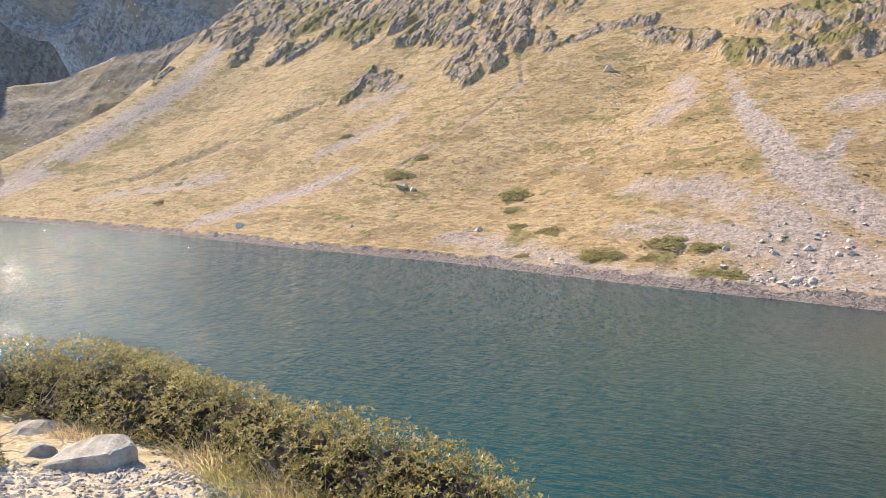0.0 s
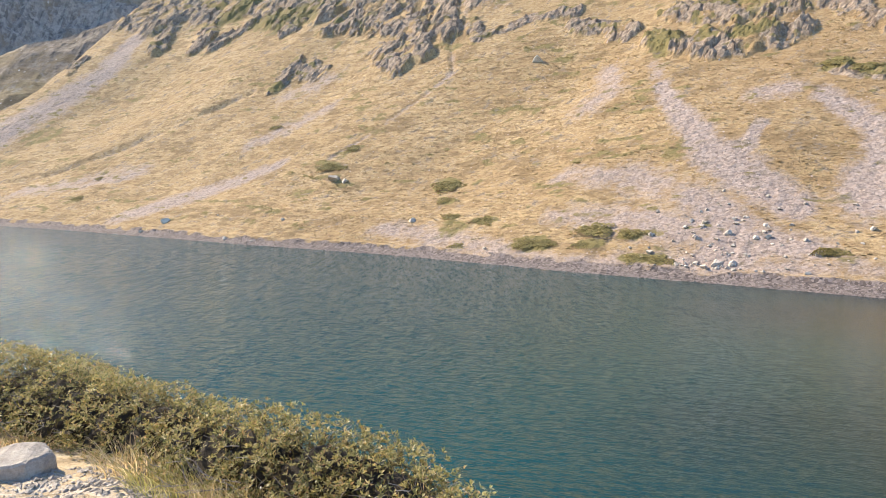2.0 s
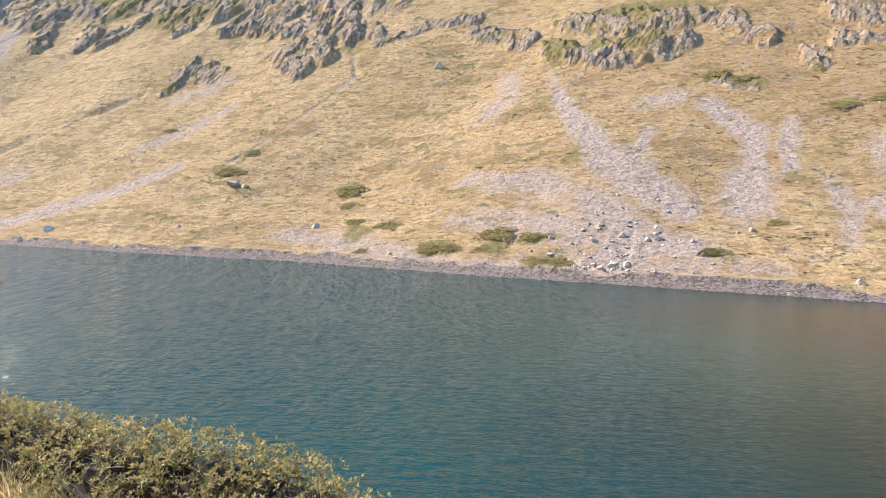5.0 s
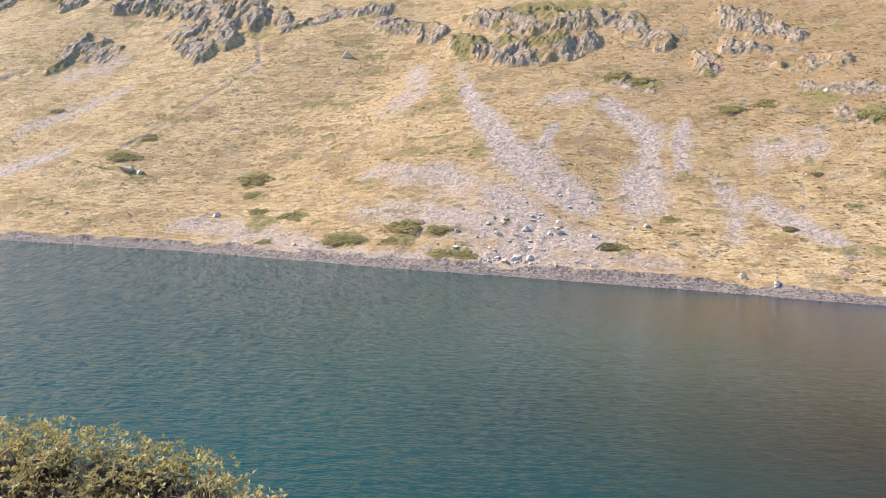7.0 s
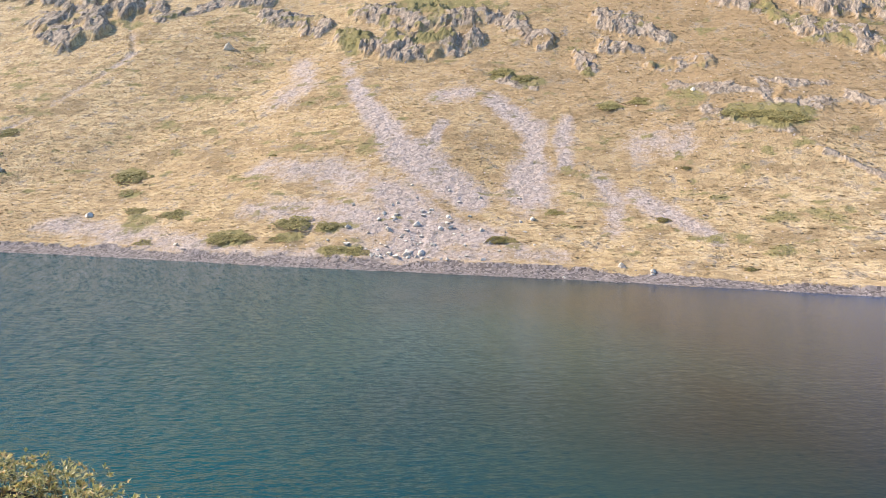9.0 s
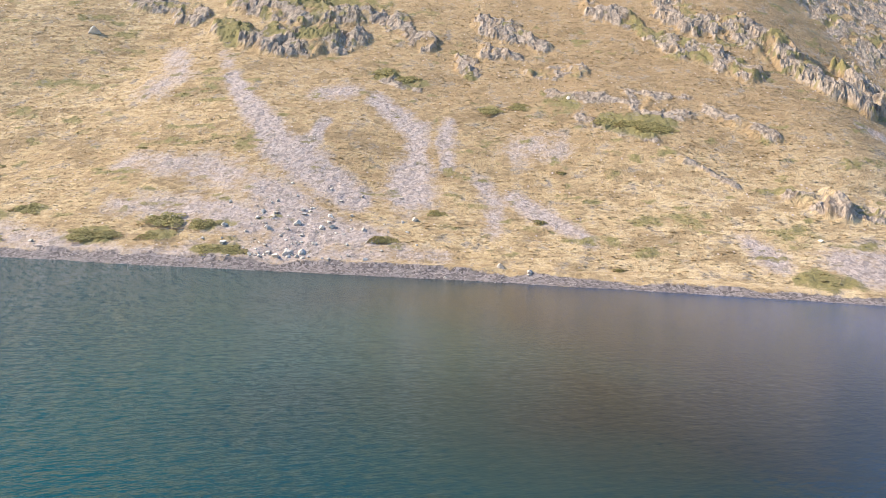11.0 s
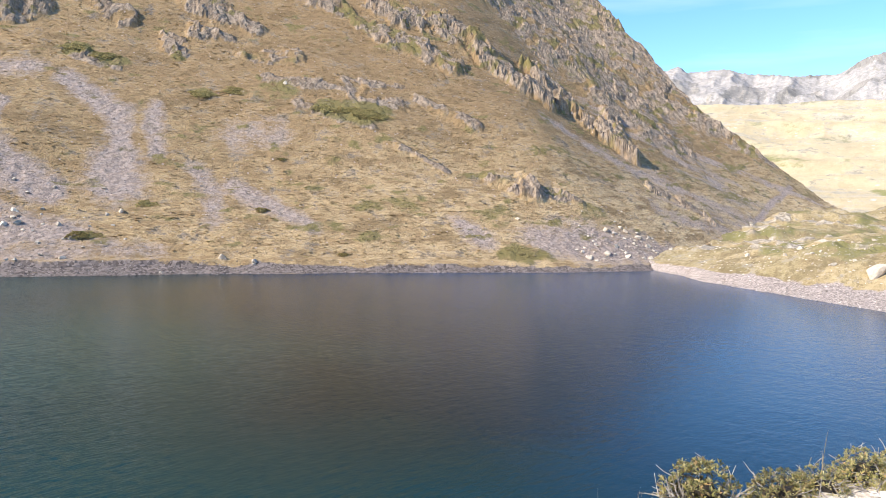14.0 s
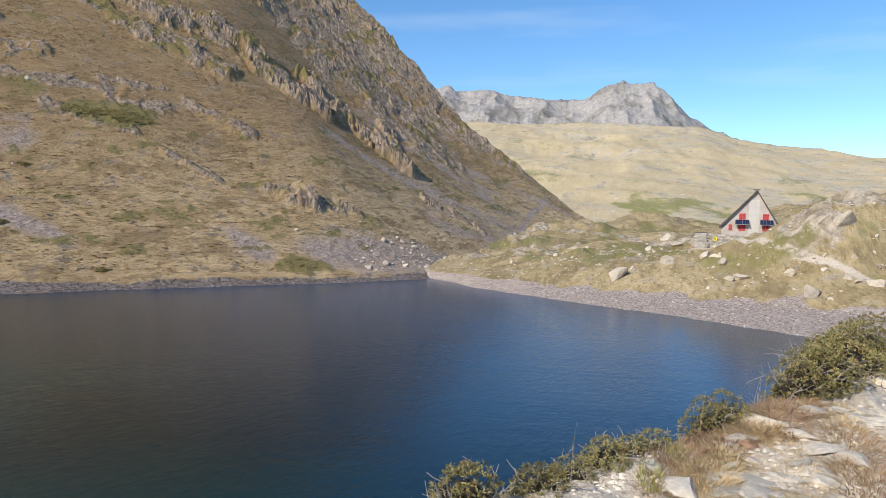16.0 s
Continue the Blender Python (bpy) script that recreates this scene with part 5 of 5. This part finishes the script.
def rhododendron(lumps, seed, label, density=500, leaf=0.031, bare_twigs=4, dead=0.0, reach=1.0):
    """A bush of lumps (x, y, width, depth, height): rosettes of leaves over a tangle of grey limbs."""
    r = np.random.RandomState(seed)
    x0, y0 = lumps[0][0], lumps[0][1]
    ob = tagged(new("rhododendron_bush"), label, "bush", "bushes on the bank")
    ob.location = (x0, y0, bank_z(x0, y0))
    origin = np.array(ob.location)
    outer, outer_axis, inner, inner_axis = [], [], [], []
    core = bmesh.new()
    for x, y, w, d, h in lumps:
        zb = bank_z(x, y) - 0.08
        n = int(density * 2.2 * w * d + density * 1.2 * h * (w + d))
        v = r.normal(size=(n, 3))
        v[:, 2] = np.abs(v[:, 2]) * 0.9 - 0.12
        v /= np.linalg.norm(v, axis=1, keepdims=True)
        swell = 1 + 0.16 * value_noise(v[:, 0] * 3 + x, v[:, 1] * 3 + v[:, 2] * 3 + y, seed) + 0.03 * r.normal(size=n)
        p = v * swell[:, None] * np.array([w / 2, d / 2, h]) + [x, y, zb]
        up = v * [1, 1, 0.7] + [0, 0, 0.8] + 0.35 * r.normal(size=(n, 3))
        up /= np.linalg.norm(up, axis=1, keepdims=True)
        outer.append(p)
        outer_axis.append(up)
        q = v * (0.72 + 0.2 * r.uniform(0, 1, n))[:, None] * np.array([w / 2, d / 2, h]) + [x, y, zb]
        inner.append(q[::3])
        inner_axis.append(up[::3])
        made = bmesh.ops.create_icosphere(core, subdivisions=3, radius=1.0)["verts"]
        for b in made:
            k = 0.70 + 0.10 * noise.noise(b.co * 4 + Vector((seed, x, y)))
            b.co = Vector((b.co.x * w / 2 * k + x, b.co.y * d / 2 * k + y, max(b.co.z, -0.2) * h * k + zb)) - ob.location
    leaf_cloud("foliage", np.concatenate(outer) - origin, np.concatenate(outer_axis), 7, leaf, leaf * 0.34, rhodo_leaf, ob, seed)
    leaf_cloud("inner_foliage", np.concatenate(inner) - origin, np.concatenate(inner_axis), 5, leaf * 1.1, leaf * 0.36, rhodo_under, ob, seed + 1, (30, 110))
    part("shade_core", core, shade_core, ob, "dark solid core, coloured for the shade inside the bush")
    rr = random.Random(seed)
    fine = bmesh.new()
    for k in range(26 * len(lumps)):
        x, y, w, d, h = lumps[k % len(lumps)]
        a, q = rr.uniform(0, 6.28), rr.uniform(0.5, 1.02)
        foot = Vector((x + 0.5 * w * q * math.cos(a), y + 0.5 * d * q * math.sin(a), bank_z(x, y) + h * rr.uniform(0.05, 0.75) * math.sqrt(max(0.05, 1.1 - q * q)))) - ob.location
        way = Vector((0.5 * math.cos(a) + rr.uniform(-0.6, 0.6), 0.5 * math.sin(a) + rr.uniform(-0.6, 0.6), rr.uniform(-0.1, 0.6))).normalized()
        bend = Vector((rr.uniform(-0.3, 0.3), rr.uniform(-0.3, 0.3), rr.uniform(-0.1, 0.3)))
        reach_out = rr.uniform(0.08, 0.2) * min(1, (w + h) / 1.5)
        twig(fine, [foot, foot + way * reach_out * 0.5, foot + (way + bend).normalized() * reach_out], 0.0035, 0.0015)
    tagged(part("dead_wood", fine, twig_bark, ob, "fine grey dead twigs"), kind="stuff")
    for k in range(bare_twigs):
        x, y, w, d, h = lumps[k % len(lumps)]
        a = rr.uniform(0, 6.28) if dead else rr.uniform(3.6, 5.6)
        start = Vector((x + 0.15 * w * math.cos(a), y + 0.15 * d * math.sin(a), bank_z(x, y) + 0.05))
        pts, way = [start], Vector((math.cos(a), math.sin(a), rr.uniform(-0.1, 0.3) + dead))
        for _ in range(6):
            way = (way + Vector((rr.uniform(-0.5, 0.5), rr.uniform(-0.5, 0.5), rr.uniform(-0.3, 0.2)))).normalized()
            pts.append(pts[-1] + way * 0.075 * (w + h) * reach)
        bm = bmesh.new()
        local = [p - ob.location for p in pts]
        twig(bm, local, 0.007, 0.002)
        for j in (2, 3, 4):
            side = Vector((rr.uniform(-1, 1), rr.uniform(-1, 1), rr.uniform(0, 1))).normalized()
            twig(bm, [local[j], local[j] + side * 0.05 * (w + h), local[j] + side * 0.11 * (w + h) + Vector((0, 0, 0.02))], 0.004, 0.0015)
        part("branch", bm, twig_bark, ob, "bare grey branch")
    return ob


def blades(name, x, y, rx, ry, count, length, material, label, category, group, seed, lean=0.5, width=0.0026):
    """A tuft or patch of bent blades round (x, y)."""
    r = np.random.RandomState(seed)
    a, q = r.uniform(0, 2 * np.pi, count), np.sqrt(r.uniform(0, 1, count))
    px, py = x + rx * q * np.cos(a), y + ry * q * np.sin(a)
    pz = bank_height(px, py) - 0.01
    L = length * r.uniform(0.5, 1.2, count)
    out = np.stack([np.cos(a), np.sin(a)], -1) * (lean * q)[:, None] + 0.45 * lean * r.normal(size=(count, 2))
    cross = np.stack([-np.sin(a + r.normal(size=count)), np.cos(a + r.normal(size=count))], -1)
    rows = []
    for k, (t, w) in enumerate(((0, 1), (0.4, 0.85), (0.75, 0.55), (1.0, 0.1))):
        cx, cy = px + out[:, 0] * L * t**1.6, py + out[:, 1] * L * t**1.6
        cz = pz + L * (t - 0.35 * lean * t * t)
        for sgn in (-1, 1):
            rows.append(np.stack([cx + sgn * cross[:, 0] * width * w, cy + sgn * cross[:, 1] * width * w, cz], -1))
    v = np.stack(rows, 1) - [x, y, bank_z(x, y)]
    f = np.array([(0, 1, 3, 2), (2, 3, 5, 4), (4, 5, 7, 6)])
    me = triangles(name, v.reshape(-1, 3), (f[None] + (np.arange(count) * 8)[:, None, None]).reshape(-1, 4), material)
    ob = new(name, me)
    ob.location = (x, y, bank_z(x, y))
    return tagged(ob, label, category, group)


# near-black solid core of each bush: the shade inside, put into its colour
shade_core = plain("thicket_shade", (0.018, 0.014, 0.01), (0.06, 0.045, 0.03), 14.0, 0.95, 0.8, 0.03)
rhododendron([(-3.0, 6.7, 1.7, 1.3, 0.68), (-2.2, 6.1, 1.2, 1.0, 0.63), (-3.9, 6.9, 1.3, 1.2, 0.58), (-2.6, 6.4, 1.3, 1.1, 0.70), (-1.8, 5.8, 0.9, 0.9, 0.56)], 401, "dense olive-green rhododendron bush on the brink above the lake", 310, bare_twigs=7)
rhododendron([(-1.45, 5.55, 1.0, 0.85, 0.55), (-1.15, 5.3, 0.9, 0.8, 0.55), (-0.85, 5.0, 0.95, 0.8, 0.55), (-0.55, 4.8, 0.8, 0.75, 0.56)], 402, "olive and yellow-green rhododendron bush with grey twigs at its foot", 310, bare_twigs=8)
rhododendron([(-0.25, 4.55, 0.95, 0.75, 0.54), (0.0, 4.36, 0.8, 0.7, 0.51), (0.18, 4.2, 0.7, 0.65, 0.49), (0.36, 4.0, 0.55, 0.5, 0.45), (0.5, 3.85, 0.5, 0.45, 0.42)], 403, "low rhododendron bush with some orange leaves on the brink", 310, bare_twigs=6)
rhododendron([(-4.4, 5.9, 1.2, 0.8, 0.5), (-5.0, 6.6, 1.4, 1.2, 0.55)], 404, "sparse yellowing rhododendron bush beside the path", 240)
rhododendron([(4.15, 0.72, 0.55, 0.42, 0.34)], 405, "half-bare small bush with pale dead twigs on the brink", 520, 0.030, 12, 0.1, 0.6)
rhododendron([(-3.1, 4.85, 0.6, 0.5, 0.42), (-3.5, 5.1, 0.6, 0.5, 0.4)], 409, "sparse grey-green bush with dead twigs beside the path", 200, 0.034, 10, 0.4, 0.7)
rhododendron([(4.7, 0.36, 0.6, 0.42, 0.21), (4.95, 0.16, 0.5, 0.36, 0.19), (5.2, -0.06, 0.55, 0.38, 0.22), (5.4, -0.24, 0.5, 0.34, 0.21), (5.6, -0.40, 0.5, 0.34, 0.23)], 406, "low dark green rhododendron along the stony edge", 850, leaf=0.021)
rhododendron([(6.02, -0.84, 0.46, 0.40, 0.37), (6.25, -1.02, 0.44, 0.38, 0.34)], 407, "small round green bush at the edge of the bank", 1100, leaf=0.020)
rhododendron([(6.95, -1.74, 0.6, 0.5, 0.38), (7.3, -1.95, 0.7, 0.55, 0.46), (7.6, -2.15, 0.85, 0.6, 0.46), (8.2, -2.5, 1.0, 0.75, 0.52), (8.7, -2.8, 1.0, 0.9, 0.60), (9.3, -3.15, 1.2, 1.0, 0.72)], 408, "large rhododendron bush with pale bare limbs beside the path", 380, leaf=0.029, bare_twigs=26, dead=0.2)

rng = random.Random(77)
# dry grass at the foot of the bushes and along the stony edge
for n, (x, y, rx, ry, count, length) in enumerate([(-1.1, 4.75, 0.35, 0.2, 420, 0.26), (-0.65, 4.5, 0.4, 0.22, 520, 0.26), (-0.2, 4.15, 0.3, 0.2, 380, 0.22), (-1.5, 5.05, 0.25, 0.16, 260, 0.24), (-0.9, 4.3, 0.4, 0.2, 420, 0.2), (-2.6, 5.7, 0.35, 0.16, 260, 0.16), (-3.5, 5.3, 0.3, 0.3, 300, 0.25), (-3.9, 5.0, 0.4, 0.3, 320, 0.25)]):
    blades("grass_tuft", x, y, rx, ry, count, length, green_blade if n % 2 == 0 else dry_blade, "pale dry grass tuft at the foot of the bushes", "grass tuft", "grass tufts", 500 + n, 0.8)
for n, (x, y, rx, ry, count, length) in enumerate([(5.85, -1.12, 0.21, 0.16, 945, 0.13), (5.05, -0.66, 0.26, 0.19, 1035, 0.10), (5.35, -0.8, 0.18, 0.14, 585, 0.10), (5.7, -1.3, 0.26, 0.14, 585, 0.08), (5.15, -1.25, 0.26, 0.16, 540, 0.08), (4.75, -0.55, 0.26, 0.16, 585, 0.06), (5.9, -1.75, 0.33, 0.16, 720, 0.10), (5.3, -1.55, 0.26, 0.16, 540, 0.08), (6.4, -1.9, 0.26, 0.14, 405, 0.08)]):
    blades("grass_tuft", x, y, rx, ry, count, 0.8 * length, dry_blade, "straw-yellow dry grass tuft among the stones", "grass tuft", "grass tufts", 520 + n, 0.9, 0.0017)
for n, (x, y, rx, ry, count, length) in enumerate([(4.9, -0.3, 0.18, 0.08, 260, 0.08), (5.15, -0.12, 0.2, 0.06, 200, 0.07), (5.4, -0.5, 0.15, 0.06, 160, 0.08)]):
    blades("grass_tuft", x, y, rx, ry, count, length, green_blade, "short green grass on the stony edge", "grass tuft", "grass tufts", 540 + n, 0.5)
for n, (x, y, rx, ry, count, length) in enumerate([(6.15, -1.3, 0.42, 0.27, 2925, 0.12), (5.75, -0.85, 0.36, 0.22, 2025, 0.10), (5.4, -0.55, 0.33, 0.19, 1575, 0.09), (6.5, -1.55, 0.39, 0.27, 2475, 0.10), (5.75, -1.75, 0.29, 0.19, 1350, 0.08), (5.15, -1.65, 0.39, 0.24, 2025, 0.10), (4.75, -0.35, 0.26, 0.14, 945, 0.06), (5.0, -0.45, 0.26, 0.14, 945, 0.08), (-2.9, 5.75, 0.33, 0.16, 900, 0.05)]):
    blades("heather", x, y, rx, ry, count, 0.75 * length, heather_sprig, "russet-brown heather clump on the bank", "heather", "heather clumps", 560 + n, 1.0, 0.0022)
for n, (x, y, length) in enumerate([(0.36, 4.05, 0.42), (0.46, 4.0, 0.36), (0.6, 3.6, 0.2), (3.55, 1.15, 0.34), (3.72, 1.1, 0.42), (3.9, 1.0, 0.36), (4.0, 0.95, 0.28), (5.0, 0.2, 0.36), (5.85, -0.7, 0.34), (6.5, -1.25, 0.45), (6.9, -1.4, 0.4), (-3.3, 5.3, 0.5)]):
    blades("dry_stalks", x, y, 0.05, 0.05, 4, length, dry_blade, "thin dry grass stalks standing on the brink", "grass stalks", "stalks on the brink", 590 + n, 0.12, 0.0018)

# stones of the path
stone_meshes = [rock_mesh("stone", 700 + n, near_stone, 0.42 + 0.09 * (n % 3), 3, 9) for n in range(6)]


def path_stone(x, y, size, n, turn, label="pale grey stone bedded in the path", wide=1.3, sink=0.1, tall=1.0, material=None):
    ob = new("stone", stone_meshes[n % 6])
    if material:
        ob.data = ob.data.copy()
        ob.data.materials[0] = material
    ob.matrix_basis = Matrix.LocRotScale((x, y, bank_z(x, y) - sink * size), Euler((0.1 * math.sin(n), 0.1 * math.cos(n), turn)), (size * wide, size, size * tall))
    return tagged(ob, label, "stone", "stones of the bank")


wedge = bmesh.new()
for corner in ((-0.42, -0.20, -0.1), (0.30, -0.24, -0.1), (0.46, 0.10, -0.1), (-0.30, 0.24, -0.1), (-0.44, -0.12, 0.06), (-0.16, -0.20, 0.13), (0.22, -0.22, 0.19), (0.42, -0.02, 0.21), (0.34, 0.16, 0.27), (0.08, 0.20, 0.29), (-0.30, 0.20, 0.16), (0.45, 0.08, 0.10)):
    wedge.verts.new(corner)
bmesh.ops.convex_hull(wedge, input=wedge.verts[:])
bmesh.ops.bevel(wedge, geom=wedge.edges[:], offset=0.018, segments=1, affect="EDGES")
bmesh.ops.triangulate(wedge, faces=wedge.faces[:])
bmesh.ops.subdivide_edges(wedge, edges=wedge.edges[:], cuts=2, use_grid_fill=True)
for v in wedge.verts:
    v.co += Vector((0.4, 0.4, 1)) * 0.012 * noise.noise(v.co * 9) + v.co.normalized() * 0.007 * noise.noise(v.co * 26)
wedge_mesh = bpy.data.meshes.new("stone")
wedge.to_mesh(wedge_mesh)
wedge.free()
wedge_mesh.materials.append(bank_stone)
block = new("stone", wedge_mesh)
block.matrix_basis = Matrix.LocRotScale((-2.30, 5.04, bank_z(-2.30, 5.04)), Euler((0, 0, 0.15)), (0.64, 0.64, 0.62))
tagged(block, "large pale wedge-shaped stone with a flat slanting top under the rhododendron", "stone", "stones of the bank")
path_stone(-3.1, 5.8, 0.34, 1, 0.8, "pale stone half hidden under the bush", 1.2, material=bank_stone)
path_stone(-2.75, 5.25, 0.22, 2, 0.2, material=bank_stone)
for n, (x, y, s, turn, wide) in enumerate([(4.95, -0.5, 0.30, 0.4, 1.6), (4.9, -0.95, 0.30, 0.2, 1.6), (5.5, -1.65, 0.24, 0.9, 1.5), (5.57, -1.28, 0.19, 0.1, 1.4), (4.62, 0.30, 0.17, 0.4, 1.3), (4.85, 0.16, 0.17, 1.4, 1.3), (5.14, -0.28, 0.15, 0.3, 1.6), (5.0, -0.02, 0.16, 0.9, 1.4), (5.1, -0.1, 0.12, 0.2, 1.3), (4.7, 0.1, 0.13, 0.2, 1.5), (5.3, -0.24, 0.13, 1.2, 1.3), (5.95, -0.75, 0.16, 0.4, 1.5), (4.6, -0.7, 0.26, 0.5, 1.4), (5.2, -1.4, 0.22, 0.5, 1.5), (7.0, -2.3, 0.35, 0.5, 1.6), (6.5, -2.1, 0.2, 0.8, 1.3), (6.1, -1.95, 0.14, 0.1, 1.3), (4.45, 0.12, 0.2, 0.9, 1.3), (4.5, -0.15, 0.16, 0.2, 1.4), (5.45, -1.02, 0.12, 1.2, 1.2), (7.6, -2.75, 0.3, 0.2, 1.5)]):
    path_stone(x, y, s, n, turn, wide=wide, sink=0.16, tall=0.75)
# flat stones trodden into the path
paving = random.Random(91)
for n in range(70):
    along, off = paving.uniform(0, 1), paving.gauss(0, 0.33)
    x, y = 4.5 + 3.4 * along + 0.5 * off, -0.1 - 2.6 * along + 0.85 * off - 0.35
    path_stone(x, y, paving.uniform(0.07, 0.24), n, paving.uniform(0, 3), "flat beige stone trodden into the footpath", paving.uniform(1.2, 1.9), 0.05, 0.5)
path_stone(5.62, -1.05, 0.15, 3, 0.6, "rust-red flat stone among dry grass", 1.3, 0.05, 1.0, red_stone)


def gravel(name, x, y, rx, ry, count, low, high, material, label, seed):
    r = np.random.RandomState(seed)
    a, q = r.uniform(0, 2 * np.pi, count), np.sqrt(r.uniform(0, 1, count))
    px, py = x + rx * q * np.cos(a), y + ry * q * np.sin(a)
    at = np.stack([px, py, bank_height(px, py)], -1)
    return scatter(name, at, low + (high - low) * r.uniform(0, 1, count) ** 3, STONE, STONE_FACES, material, label, "gravel", lean=0.3, seed=seed)


gravel("gravel", -2.0, 4.6, 1.1, 0.55, 2600, 0.015, 0.07, bank_stone, "broken pale gravel of the path", 611)
gravel("gravel", 5.0, -0.05, 0.6, 0.35, 420, 0.012, 0.08, near_stone, "broken pale gravel on the stony edge", 612)
gravel("gravel", 5.7, -1.5, 1.0, 0.6, 700, 0.012, 0.08, near_stone, "loose pale gravel of the footpath", 613)
gravel("gravel", 7.2, -2.4, 1.0, 0.4, 300, 0.015, 0.08, near_stone, "loose pale gravel of the footpath farther on", 614)
